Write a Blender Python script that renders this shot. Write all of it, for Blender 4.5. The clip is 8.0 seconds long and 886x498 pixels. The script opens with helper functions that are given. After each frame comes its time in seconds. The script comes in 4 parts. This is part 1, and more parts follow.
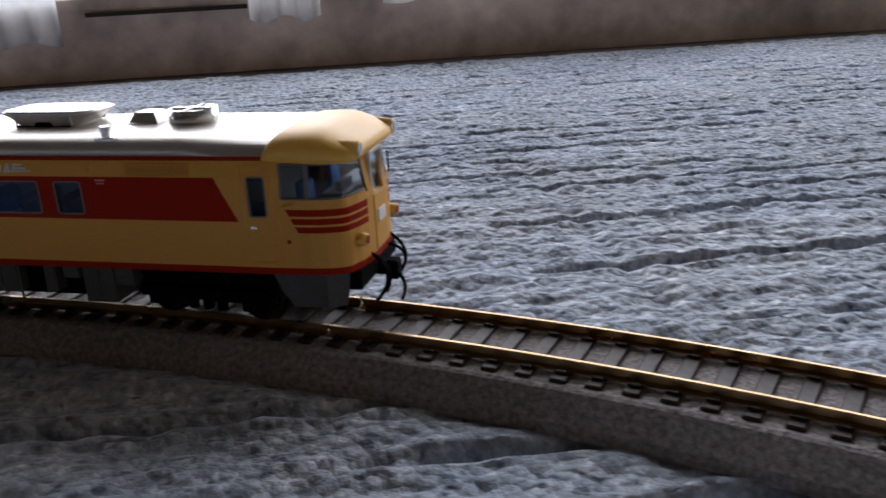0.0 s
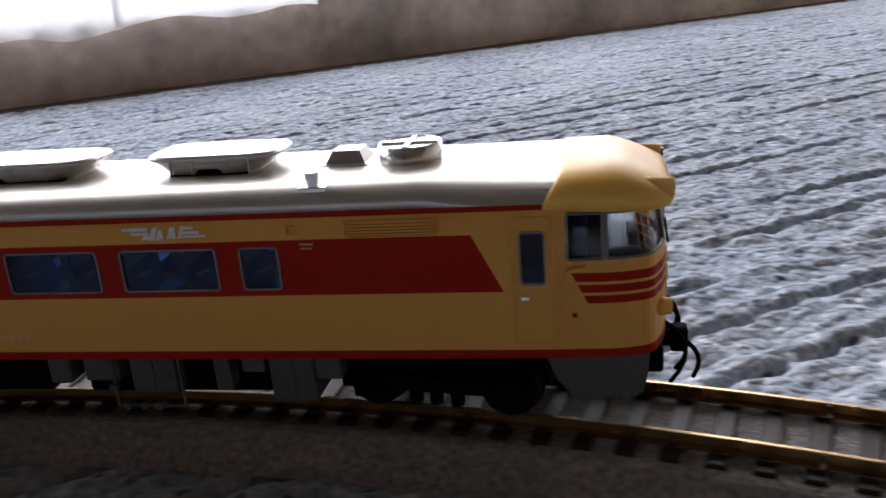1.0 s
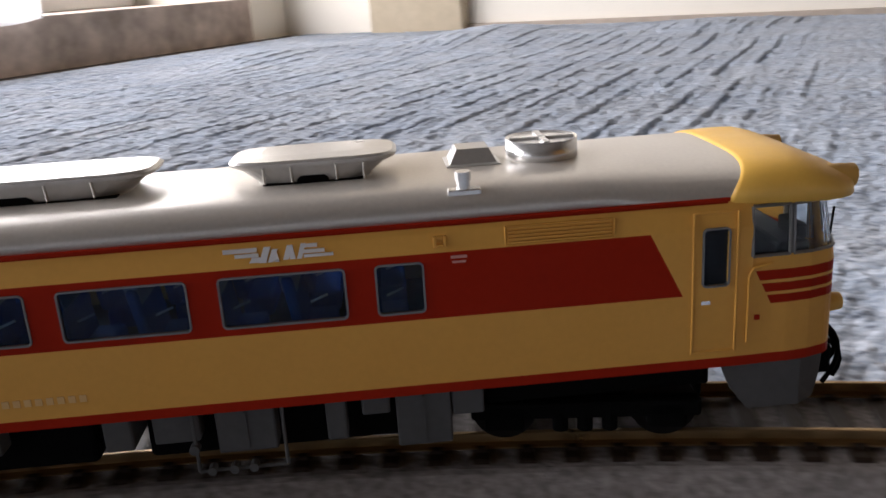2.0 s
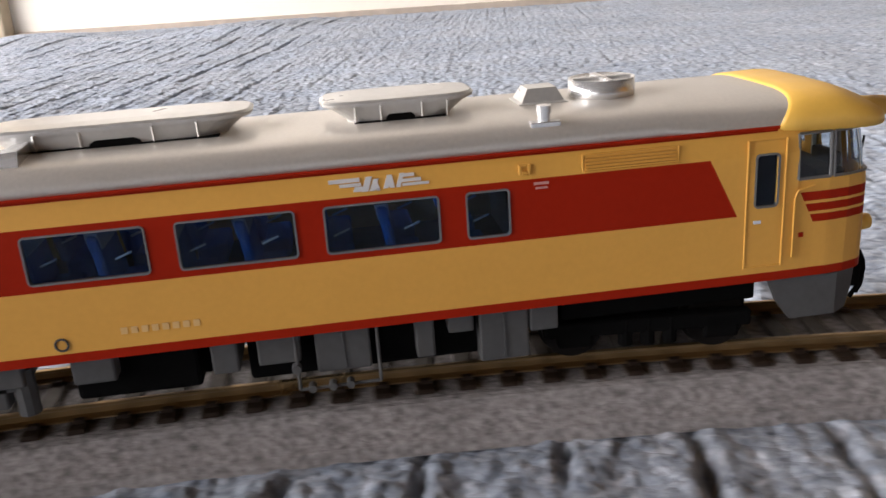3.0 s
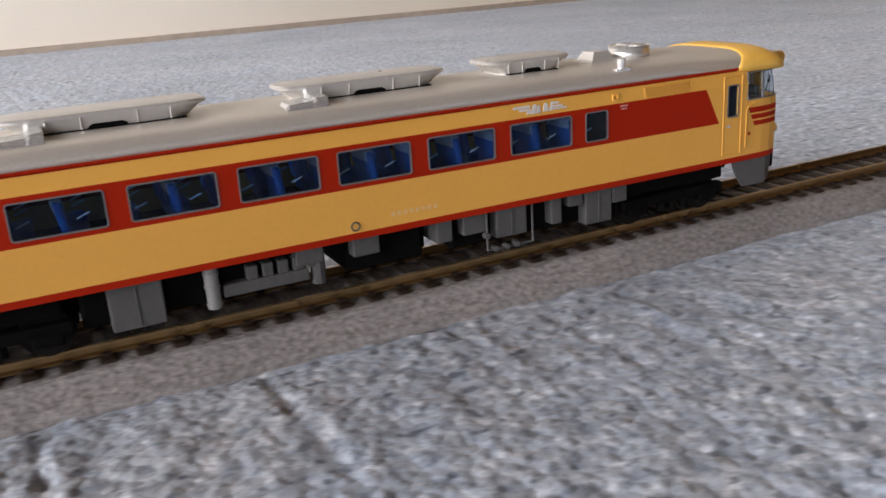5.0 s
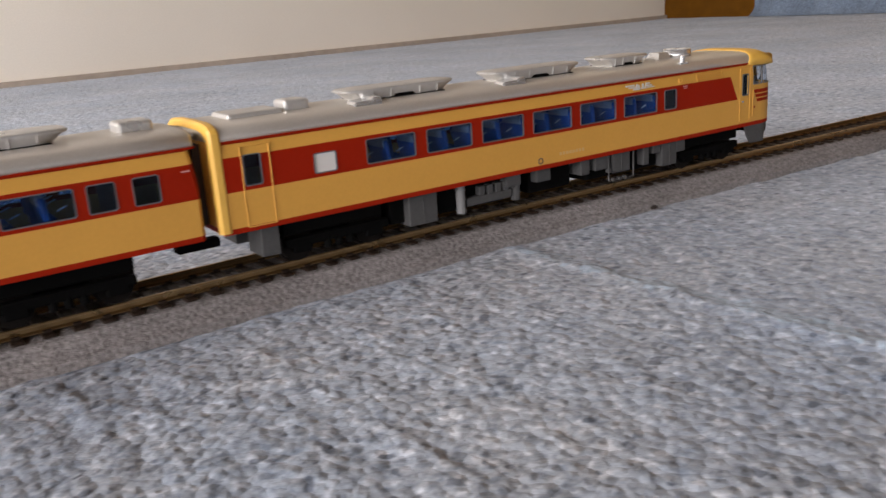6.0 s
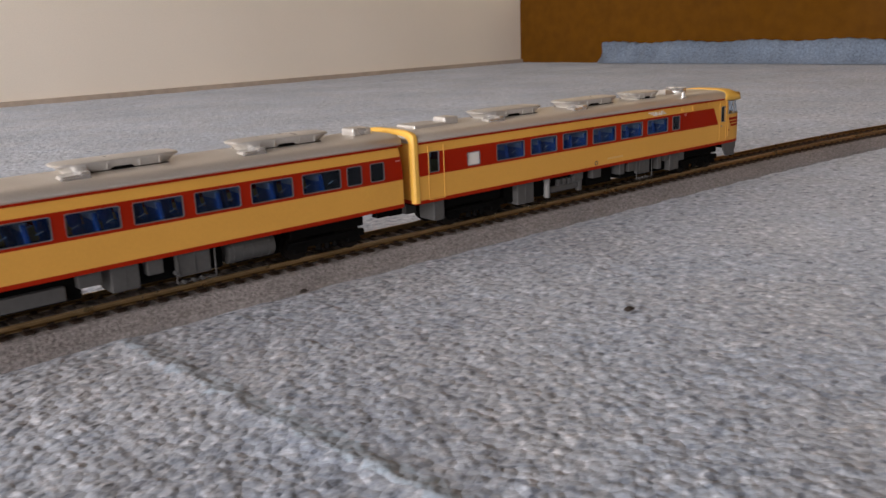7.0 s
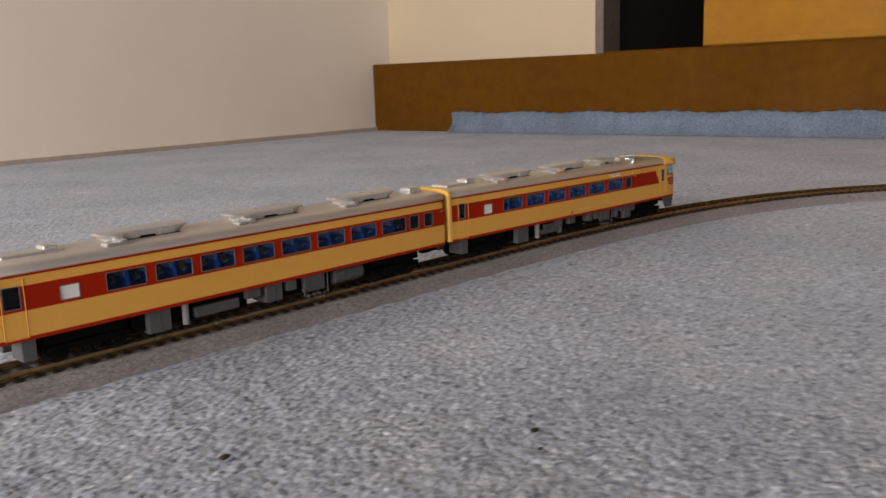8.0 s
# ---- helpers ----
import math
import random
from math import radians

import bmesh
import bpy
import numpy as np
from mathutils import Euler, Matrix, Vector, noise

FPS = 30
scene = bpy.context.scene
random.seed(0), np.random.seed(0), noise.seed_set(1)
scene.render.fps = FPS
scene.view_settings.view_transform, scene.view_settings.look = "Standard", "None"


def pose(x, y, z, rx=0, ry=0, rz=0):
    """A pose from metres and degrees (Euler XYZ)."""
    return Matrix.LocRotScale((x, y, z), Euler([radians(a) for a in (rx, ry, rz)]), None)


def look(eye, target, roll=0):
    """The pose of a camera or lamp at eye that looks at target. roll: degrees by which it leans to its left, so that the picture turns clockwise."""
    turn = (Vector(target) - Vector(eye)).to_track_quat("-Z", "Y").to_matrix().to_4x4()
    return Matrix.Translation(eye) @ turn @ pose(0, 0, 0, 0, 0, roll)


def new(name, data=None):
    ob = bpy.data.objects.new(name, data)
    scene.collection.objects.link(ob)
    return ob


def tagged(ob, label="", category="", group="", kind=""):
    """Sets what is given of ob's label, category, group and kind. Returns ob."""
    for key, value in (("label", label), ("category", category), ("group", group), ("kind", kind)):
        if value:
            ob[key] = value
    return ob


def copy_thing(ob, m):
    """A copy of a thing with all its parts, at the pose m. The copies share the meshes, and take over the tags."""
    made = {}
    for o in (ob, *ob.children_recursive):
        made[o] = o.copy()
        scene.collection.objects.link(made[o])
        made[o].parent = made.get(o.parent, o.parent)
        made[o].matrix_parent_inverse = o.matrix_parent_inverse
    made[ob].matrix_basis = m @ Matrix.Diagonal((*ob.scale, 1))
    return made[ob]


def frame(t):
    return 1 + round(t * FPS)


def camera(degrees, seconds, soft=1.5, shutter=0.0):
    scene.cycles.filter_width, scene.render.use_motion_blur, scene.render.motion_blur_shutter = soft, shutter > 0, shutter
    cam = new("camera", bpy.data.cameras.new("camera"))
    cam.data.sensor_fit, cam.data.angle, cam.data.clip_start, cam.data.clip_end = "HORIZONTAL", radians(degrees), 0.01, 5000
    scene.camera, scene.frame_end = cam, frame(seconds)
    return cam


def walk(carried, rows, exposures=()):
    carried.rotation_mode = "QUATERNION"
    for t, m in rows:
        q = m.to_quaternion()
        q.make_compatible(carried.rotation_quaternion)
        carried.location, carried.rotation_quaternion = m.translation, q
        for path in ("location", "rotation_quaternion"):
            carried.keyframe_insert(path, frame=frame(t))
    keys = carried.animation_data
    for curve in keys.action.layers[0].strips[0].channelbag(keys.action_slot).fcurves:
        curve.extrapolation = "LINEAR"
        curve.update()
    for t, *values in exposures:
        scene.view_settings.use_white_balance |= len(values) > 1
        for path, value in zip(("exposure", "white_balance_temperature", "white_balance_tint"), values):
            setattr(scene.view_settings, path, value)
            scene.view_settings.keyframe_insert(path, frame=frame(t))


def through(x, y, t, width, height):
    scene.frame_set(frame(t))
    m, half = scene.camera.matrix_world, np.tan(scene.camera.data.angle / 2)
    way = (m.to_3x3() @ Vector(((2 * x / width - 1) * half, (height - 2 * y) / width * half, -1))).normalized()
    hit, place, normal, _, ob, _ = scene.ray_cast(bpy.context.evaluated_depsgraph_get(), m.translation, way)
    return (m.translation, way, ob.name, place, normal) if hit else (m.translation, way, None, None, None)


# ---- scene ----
cam = camera(53.946, 8.0, soft=1.5, shutter=0.2)
# seconds, eye, heading east of north, pitch, lean
VIEW = [
    (0, (-0.4139, -0.3143, 0.0905), -84.38, -18.85, -3.05),
    (0.5, (-0.3992, -0.2883, 0.0893), -76.10, -19.08, -2.72),
    (1, (-0.3656, -0.2441, 0.0886), -64.30, -18.13, -4.78),
    (1.2, (-0.3496, -0.2304, 0.0888), -58.73, -17.56, -5.12),
    (2.3, (-0.2240, -0.1787, 0.0816), -15.79, -17.71, -3.08),
    (2.5, (-0.1900, -0.1737, 0.0808), -11.04, -18.02, -2.93),
    (3, (-0.1208, -0.1622, 0.0810), -4.73, -18.82, -4.03),
    (3.5, (-0.0289, -0.1625, 0.0816), 2.25, -18.81, -5.05),
    (4, (0.0462, -0.1689, 0.0813), 13.90, -19.07, -3.97),
    (4.5, (0.1176, -0.1868, 0.0820), 23.55, -19.72, -4.63),
    (5, (0.1915, -0.2129, 0.0836), 28.81, -18.17, -3.76),
    (5.2, (0.2180, -0.2245, 0.0837), 30.81, -17.48, -3.19),
    (6.3, (0.3118, -0.2866, 0.0869), 39.15, -15.56, -3.03),
    (6.5, (0.3304, -0.2994, 0.0883), 40.46, -15.28, -1.79),
    (7, (0.3686, -0.3270, 0.0995), 44.20, -14.43, -2.22),
    (7.5, (0.4044, -0.3536, 0.1118), 46.98, -13.09, -2.59),
    (8, (0.4541, -0.3905, 0.1200), 51.17, -10.95, -1.88),
]


def aim(eye, heading, pitch, lean):
    h, p = radians(heading), radians(pitch)
    way = Vector((math.sin(h) * math.cos(p), math.cos(h) * math.cos(p), math.sin(p)))
    return look(eye, Vector(eye) + way, lean)


walk(cam, [(t, aim(e, h, p, r)) for t, e, h, p, r in VIEW],
     exposures=[(0.0, -1.32, 5850, 10), (1.0, -0.85, 5950, 11), (1.2, -0.80, 6000, 11), (2.4, -0.36, 6250, 11), (3.0, 0.02, 6350, 11), (3.5, 0.20, 6350, 11), (4.0, 0.19, 6350, 11), (5.0, 0.16, 6350, 11), (6.3, 0.10, 6500, 12), (8.0, 0.06, 6700, 13)])

# ---- world and daylight ----
world = bpy.data.worlds.new("daylight")
scene.world = world
world.use_nodes = True
wn = world.node_tree
sky = wn.nodes.new("ShaderNodeTexSky")
sky.sky_type, sky.sun_disc = "NISHITA", False
sky.sun_elevation, sky.sun_rotation = radians(40), radians(270)
wn.links.new(sky.outputs[0], wn.nodes["Background"].inputs[0])
wn.nodes["Background"].inputs[1].default_value = 0.12

WEST, NORTH, SOUTH, EAST, CEIL = -1.41, 1.16, -3.2, 3.6, 2.5
CARPET_WEST, SILL_TOP, HEAD, WIN_S, WIN_N = -1.18, 0.067, 1.05, -1.36, 1.06
SILL_FRONT = -1.222


def window_light(name, m, w, h, power, colour):
    lamp = bpy.data.lights.new(name, "AREA")
    lamp.shape, lamp.size, lamp.size_y, lamp.energy, lamp.color = "RECTANGLE", w, h, power, colour
    new(name, lamp).matrix_world = m


# light of the sky in the opening of the west window
window_light("window_daylight", look((WEST - 0.02, -0.08, 0.56), (0.5, -0.08, 0.49)), 2.22, 0.92, 68, (1.0, 0.935, 0.92))
# added fill from the south-west for surfaces that face south
window_light("south_fill_light", look((WEST - 0.02, -2.35, 0.55), (0.5, -1.6, 0.3)), 1.5, 0.9, 10, (1.0, 0.935, 0.92))

# ---- materials ----


def material(name, colour, rough=0.6, metal=0.0, grain=0.0, grain_scale=200.0, bump=0.0, bump_scale=400.0, stain=0.0, stain_scale=8.0, coat=0.0, spec=0.5):
    """Principled surface with a fine grain, broad stains and a fine relief (object space, metres)."""
    mat = bpy.data.materials.new(name)
    mat.use_nodes = True
    nt = mat.node_tree
    bsdf = nt.nodes["Principled BSDF"]
    bsdf.inputs["Roughness"].default_value, bsdf.inputs["Metallic"].default_value = rough, metal
    bsdf.inputs["Specular IOR Level"].default_value = spec
    bsdf.inputs["Coat Weight"].default_value = coat
    bsdf.inputs["Coat Roughness"].default_value = 0.12
    where = nt.nodes.new("ShaderNodeTexCoord").outputs["Object"]

    def tex(scale, detail=3.0):
        n = nt.nodes.new("ShaderNodeTexNoise")
        n.inputs["Scale"].default_value, n.inputs["Detail"].default_value = scale, detail
        nt.links.new(where, n.inputs["Vector"])
        return n.outputs["Fac"]

    def band(fac, low, high):
        n = nt.nodes.new("ShaderNodeMapRange")
        n.inputs["From Min"].default_value, n.inputs["From Max"].default_value = 0.3, 0.7
        n.inputs["To Min"].default_value, n.inputs["To Max"].default_value = low, high
        nt.links.new(fac, n.inputs["Value"])
        return n.outputs[0]

    def times(a, b):
        n = nt.nodes.new("ShaderNodeVectorMath")
        n.operation = "MULTIPLY"
        for k, v in enumerate((a, b)):
            if isinstance(v, tuple):
                n.inputs[k].default_value = v
            else:
                nt.links.new(v, n.inputs[k])
        return n.outputs[0]

    out = tuple(colour)
    if grain:
        out = times(band(tex(grain_scale), 1 - grain, 1 + grain), out)
    if stain:
        out = times(band(tex(stain_scale, 6.0), 1 - stain, 1 + stain), out)
    if isinstance(out, tuple):
        bsdf.inputs["Base Color"].default_value = (*out, 1)
    else:
        nt.links.new(out, bsdf.inputs["Base Color"])
    if grain or stain:
        nt.links.new(band(tex(stain_scale * 2.3 if stain else grain_scale), rough * 0.85, min(1, rough * 1.15)), bsdf.inputs["Roughness"])
    if bump:
        b = nt.nodes.new("ShaderNodeBump")
        b.inputs["Strength"].default_value, b.inputs["Distance"].default_value = 1.0, bump
        nt.links.new(tex(bump_scale), b.inputs["Height"])
        nt.links.new(b.outputs[0], bsdf.inputs["Normal"])
    return mat


CREAM = material("cream_paint", (0.72, 0.378, 0.070), 0.5, grain=0.02, grain_scale=900, stain=0.03, stain_scale=30, spec=0.3)
RED = material("maroon_paint", (0.33, 0.016, 0.003), 0.5, grain=0.03, grain_scale=900, stain=0.04, stain_scale=30, spec=0.08)
YELLOW = material("yellow_cap_paint", (0.85, 0.50, 0.09), 0.45, grain=0.02, grain_scale=900, stain=0.03, stain_scale=40)
ROOF = material("silver_roof_paint", (0.61, 0.57, 0.51), 0.33, metal=0.45, grain=0.04, grain_scale=1500, stain=0.05, stain_scale=25)
SILVER = material("silver_plastic", (0.58, 0.57, 0.545), 0.32, metal=0.5, grain=0.04, grain_scale=900, stain=0.04, stain_scale=40)
FANMETAL = material("polished_fan_metal", (0.74, 0.74, 0.73), 0.25, metal=0.75)
CHROME = material("bright_plating", (0.75, 0.75, 0.74), 0.16, metal=1.0)
GREY = material("grey_underframe_plastic", (0.082, 0.082, 0.082), 0.6, spec=0.3, grain=0.06, grain_scale=700, stain=0.08, stain_scale=60)
# black plastic, set darker still to put underfloor shade into the colour
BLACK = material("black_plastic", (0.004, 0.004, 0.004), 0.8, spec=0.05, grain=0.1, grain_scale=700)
RAIL = material("brass_toned_rail", (0.38, 0.255, 0.12), 0.3, metal=0.9, stain=0.12, stain_scale=30)
SLEEPER = material("brown_sleeper_plastic", (0.022, 0.013, 0.008), 0.55, spec=0.3, grain=0.12, grain_scale=600)
BALLAST = material("grey_printed_ballast", (0.27, 0.253, 0.25), 0.9, spec=0.1, grain=0.40, grain_scale=800, stain=0.12, stain_scale=20, bump=0.0006, bump_scale=900)


def carpet_material():
    """Tufts of pale, blue grey and dark yarn, broad uneven wear, and a light blue seam."""
    mat = bpy.data.materials.new("blue_grey_loop_carpet")
    mat.use_nodes = True
    nt = mat.node_tree
    bsdf = nt.nodes["Principled BSDF"]
    bsdf.inputs["Roughness"].default_value, bsdf.inputs["Specular IOR Level"].default_value = 0.95, 0.1
    bsdf.inputs["Sheen Weight"].default_value, bsdf.inputs["Sheen Roughness"].default_value = 0.3, 0.45
    bsdf.inputs["Sheen Tint"].default_value = (0.86, 0.92, 1.0, 1)
    where = nt.nodes.new("ShaderNodeTexCoord").outputs["Object"]

    def tex(scale, detail, vec=where):
        n = nt.nodes.new("ShaderNodeTexNoise")
        n.inputs["Scale"].default_value, n.inputs["Detail"].default_value = scale, detail
        nt.links.new(vec, n.inputs["Vector"])
        return n.outputs["Fac"]

    def ramp(fac, stops):
        n = nt.nodes.new("ShaderNodeValToRGB")
        while len(n.color_ramp.elements) < len(stops):
            n.color_ramp.elements.new(0.5)
        for e, (p, c) in zip(n.color_ramp.elements, stops):
            e.position, e.color = p, (*c, 1)
        nt.links.new(fac, n.inputs["Fac"])
        return n.outputs["Color"]

    def mix(kind, a, b, fac=1.0):
        n = nt.nodes.new("ShaderNodeMix")
        n.data_type, n.blend_type = "RGBA", kind
        if isinstance(fac, float):
            n.inputs["Factor"].default_value = fac
        else:
            nt.links.new(fac, n.inputs["Factor"])
        nt.links.new(a, n.inputs[6]), nt.links.new(b, n.inputs[7])
        return n.outputs[2]

    yarn = ramp(tex(270, 2.5), [(0.32, (0.18, 0.21, 0.255)), (0.43, (0.31, 0.346, 0.40)), (0.57, (0.365, 0.402, 0.455)), (0.68, (0.56, 0.59, 0.64))])
    fleck = ramp(tex(520, 1.0), [(0.40, (0.86, 0.86, 0.86)), (0.60, (1.09, 1.09, 1.09))])
    wear = ramp(tex(7, 5.0), [(0.35, (0.84, 0.85, 0.87)), (0.65, (1.12, 1.12, 1.11))])
    blue = ramp(tex(16, 3.0), [(0.40, (1.01, 1.0, 0.99)), (0.62, (0.96, 1.0, 1.05))])
    specks = ramp(tex(210, 1.0), [(0.29, (0.36, 0.37, 0.40)), (0.35, (1.0, 1.0, 1.0))])
    colour = mix("MULTIPLY", specks, mix("MULTIPLY", mix("MULTIPLY", mix("MULTIPLY", yarn, fleck), wear), blue))
    # seam along x = 0.485
    sep = nt.nodes.new("ShaderNodeSeparateXYZ")
    nt.links.new(where, sep.inputs[0])

    def op(kind, a, b):
        n = nt.nodes.new("ShaderNodeMath")
        n.operation = kind
        for k, v in enumerate((a, b)):
            if isinstance(v, float):
                n.inputs[k].default_value = v
            else:
                nt.links.new(v, n.inputs[k])
        return n.outputs[0]

    off = op("ABSOLUTE", op("SUBTRACT", sep.outputs["X"], 0.487), 0.0)
    band = op("MULTIPLY", op("LESS_THAN", op("ADD", off, op("MULTIPLY", tex(120, 2.0), 0.012)), 0.0098), op("LESS_THAN", sep.outputs["Y"], -0.02))
    seam = ramp(tex(230, 2.0), [(0.36, (0.30, 0.40, 0.50)), (0.62, (0.42, 0.53, 0.64))])
    nt.links.new(mix("MIX", colour, seam, op("MULTIPLY", band, 0.62)), bsdf.inputs["Base Color"])
    b = nt.nodes.new("ShaderNodeBump")
    b.inputs["Strength"].default_value, b.inputs["Distance"].default_value = 0.85, 0.0012
    worn = nt.nodes.new("ShaderNodeMapRange")
    for k, v in zip(("From Min", "From Max", "To Min", "To Max"), (-0.35, 0.15, 0.0028, 0.0016)):
        worn.inputs[k].default_value = v
    nt.links.new(sep.outputs["X"], worn.inputs["Value"])
    nt.links.new(worn.outputs[0], b.inputs["Distance"])
    loop = nt.nodes.new("ShaderNodeTexVoronoi")
    loop.inputs["Scale"].default_value = 300
    nt.links.new(where, loop.inputs["Vector"])
    nt.links.new(op("SUBTRACT", op("MULTIPLY", tex(330, 3.0), 0.6), op("MULTIPLY", loop.outputs["Distance"], 0.55)), b.inputs["Height"])
    nt.links.new(b.outputs[0], bsdf.inputs["Normal"])
    return mat


CARPET = carpet_material()
PLASTER = material("cream_wall_cloth", (0.93, 0.875, 0.77), 0.9, spec=0.1, grain=0.03, grain_scale=500, stain=0.03, stain_scale=3, bump=0.0004, bump_scale=700)
SILLWALL = material("weathered_sill_board", (0.46, 0.38, 0.325), 0.9, spec=0.1, grain=0.16, grain_scale=60, stain=0.42, stain_scale=11)
SILL = material("weathered_grey_sill", (0.085, 0.070, 0.060), 0.9, spec=0.15, grain=0.12, grain_scale=60, stain=0.3, stain_scale=9, bump=0.0006, bump_scale=200)
BROWN = material("brown_stained_board", (0.125, 0.050, 0.003), 0.75, spec=0.1, grain=0.12, grain_scale=40, stain=0.1, stain_scale=4)
WARM = material("varnished_cupboard_wood", (0.40, 0.185, 0.016), 0.55, spec=0.15, grain=0.08, grain_scale=40, stain=0.08, stain_scale=4)
# for unseen walls and ceiling, kept dark so that little light bounces back
DULL = material("low_bounce_lining", (0.10, 0.075, 0.055), 0.8, grain=0.1, grain_scale=30, stain=0.1, stain_scale=2)
CREAMWALL = material("warm_cream_panel", (0.68, 0.57, 0.40), 0.85, grain=0.02, grain_scale=400, stain=0.03, stain_scale=3, bump=0.0002, bump_scale=600)
POST = material("grey_brown_wood", (0.18, 0.14, 0.11), 0.6, grain=0.15, grain_scale=60, stain=0.1, stain_scale=6)
POSTWALL = material("beige_post_paint", (0.50, 0.42, 0.30), 0.8, grain=0.05, grain_scale=80, stain=0.08, stain_scale=5)
SKIRT = material("beige_baseboard_wood", (0.46, 0.39, 0.32), 0.8, grain=0.1, grain_scale=60, stain=0.1, stain_scale=6)
PAPER = material("white_paper", (0.80, 0.79, 0.76), 0.9, grain=0.02, grain_scale=300, stain=0.04, stain_scale=12)
WHITE = material("white_paint", (0.78, 0.78, 0.76), 0.5, grain=0.02, stain=0.03)
EDGE = material("light_blue_carpet_edge", (0.19, 0.25, 0.34), 0.95, grain=0.3, grain_scale=260, stain=0.15, stain_scale=14, bump=0.002, bump_scale=330)
SEAT = material("blue_moquette", (0.010, 0.11, 0.38), 0.7, grain=0.1, grain_scale=900)
COVER = material("white_headrest_cloth", (0.5, 0.52, 0.55), 0.8, grain=0.05, grain_scale=900)
EMBLEM = material("silver_print", (0.82, 0.81, 0.80), 0.3, metal=0.35, grain=0.05)
PINK = material("pale_pink_print", (0.62, 0.30, 0.26), 0.5, grain=0.05)
FROSTED = material("frosted_white_pane", (0.78, 0.76, 0.72), 0.6, grain=0.02)
WHEEL = material("blackened_wheel_metal", (0.012, 0.010, 0.009), 0.6, metal=0.2, spec=0.1, grain=0.1)
PALEGREY = material("pale_grey_plastic", (0.20, 0.20, 0.20), 0.5, grain=0.06, grain_scale=700)
DARKGREY = material("dark_grey_plastic", (0.05, 0.05, 0.052), 0.55, grain=0.1)
NUMBER = material("faded_number_print", (0.70, 0.45, 0.18), 0.5, grain=0.05)
FRAME = material("grey_window_frame", (0.19, 0.19, 0.19), 0.45, metal=0.5, grain=0.03, grain_scale=900)
DARK = material("near_black_brown", (0.02, 0.014, 0.01), 0.8, grain=0.1)


def glass(name, colour, rough=0.03, ior=1.45):
    mat = bpy.data.materials.new(name)
    mat.use_nodes = True
    b = mat.node_tree.nodes["Principled BSDF"]
    b.inputs["Base Color"].default_value = (*colour, 1)
    b.inputs["Roughness"].default_value, b.inputs["IOR"].default_value = rough, ior
    b.inputs["Transmission Weight"].default_value = 1.0
    return mat


CLEAR = glass("window_glass", (1, 1, 1), 0.0)
CABGLASS = glass("clear_cab_plastic", (0.80, 0.86, 0.92), 0.02, 1.3)
GLASS = glass("clear_tinted_plastic", (0.17, 0.28, 0.46), 0.03, 1.25)


def cloth(name, colour, through):
    """Thin cloth that lets a share of the light pass."""
    mat = bpy.data.materials.new(name)
    mat.use_nodes = True
    nt = mat.node_tree
    b, tr, mix = nt.nodes["Principled BSDF"], nt.nodes.new("ShaderNodeBsdfTranslucent"), nt.nodes.new("ShaderNodeMixShader")
    weave = nt.nodes.new("ShaderNodeTexNoise")
    weave.inputs["Scale"].default_value = 300
    ramp = nt.nodes.new("ShaderNodeMapRange")
    ramp.inputs["To Min"].default_value, ramp.inputs["To Max"].default_value = through - 0.15, through + 0.15
    nt.links.new(weave.outputs["Fac"], ramp.inputs["Value"])
    b.inputs["Base Color"].default_value = tr.inputs["Color"].default_value = (*colour, 1)
    b.inputs["Roughness"].default_value = 0.9
    nt.links.new(ramp.outputs[0], mix.inputs[0])
    nt.links.new(b.outputs[0], mix.inputs[1])
    nt.links.new(tr.outputs[0], mix.inputs[2])
    nt.links.new(mix.outputs[0], nt.nodes["Material Output"].inputs["Surface"])
    return mat


CLOTH = cloth("white_curtain_cloth", (0.85, 0.85, 0.85), 0.5)

# ---- building blocks ----


def part(name, bm, mat, parent=None, label=""):
    me = bpy.data.meshes.new(name)
    bm.normal_update()
    bm.to_mesh(me)
    bm.free()
    for m in mat if isinstance(mat, (list, tuple)) else (mat,):
        me.materials.append(m)
    ob = new(name, me)
    ob.parent = parent
    return tagged(ob, label)


def empty(name, label="", category="", group="", kind=""):
    ob = new(name)
    ob.empty_display_size = 0.01
    return tagged(ob, label, category, group, kind)


def box(lo, hi, bevel=0.0, bm=None, segments=2):
    bm = bm or bmesh.new()
    geom = bmesh.ops.create_cube(bm, size=1.0)["verts"]
    c = [(a + b) / 2 for a, b in zip(lo, hi)]
    s = [b - a for a, b in zip(lo, hi)]
    for v in geom:
        v.co = [v.co[i] * s[i] + c[i] for i in range(3)]
    if bevel:
        edges = list({e for v in geom for e in v.link_edges})
        bmesh.ops.bevel(bm, geom=edges, offset=bevel, segments=segments, affect="EDGES", profile=0.5)
    return bm


def rod(a, b, r, n=12, bm=None, r2=None):
    bm = bm or bmesh.new()
    a, b = Vector(a), Vector(b)
    m = Matrix.Translation((a + b) / 2) @ (b - a).to_track_quat("Z", "Y").to_matrix().to_4x4()
    bmesh.ops.create_cone(bm, cap_ends=True, segments=n, radius1=r, radius2=r if r2 is None else r2, depth=(b - a).length, matrix=m)
    return bm


def smooth(ob):
    for p in ob.data.polygons:
        p.use_smooth = True
    return ob


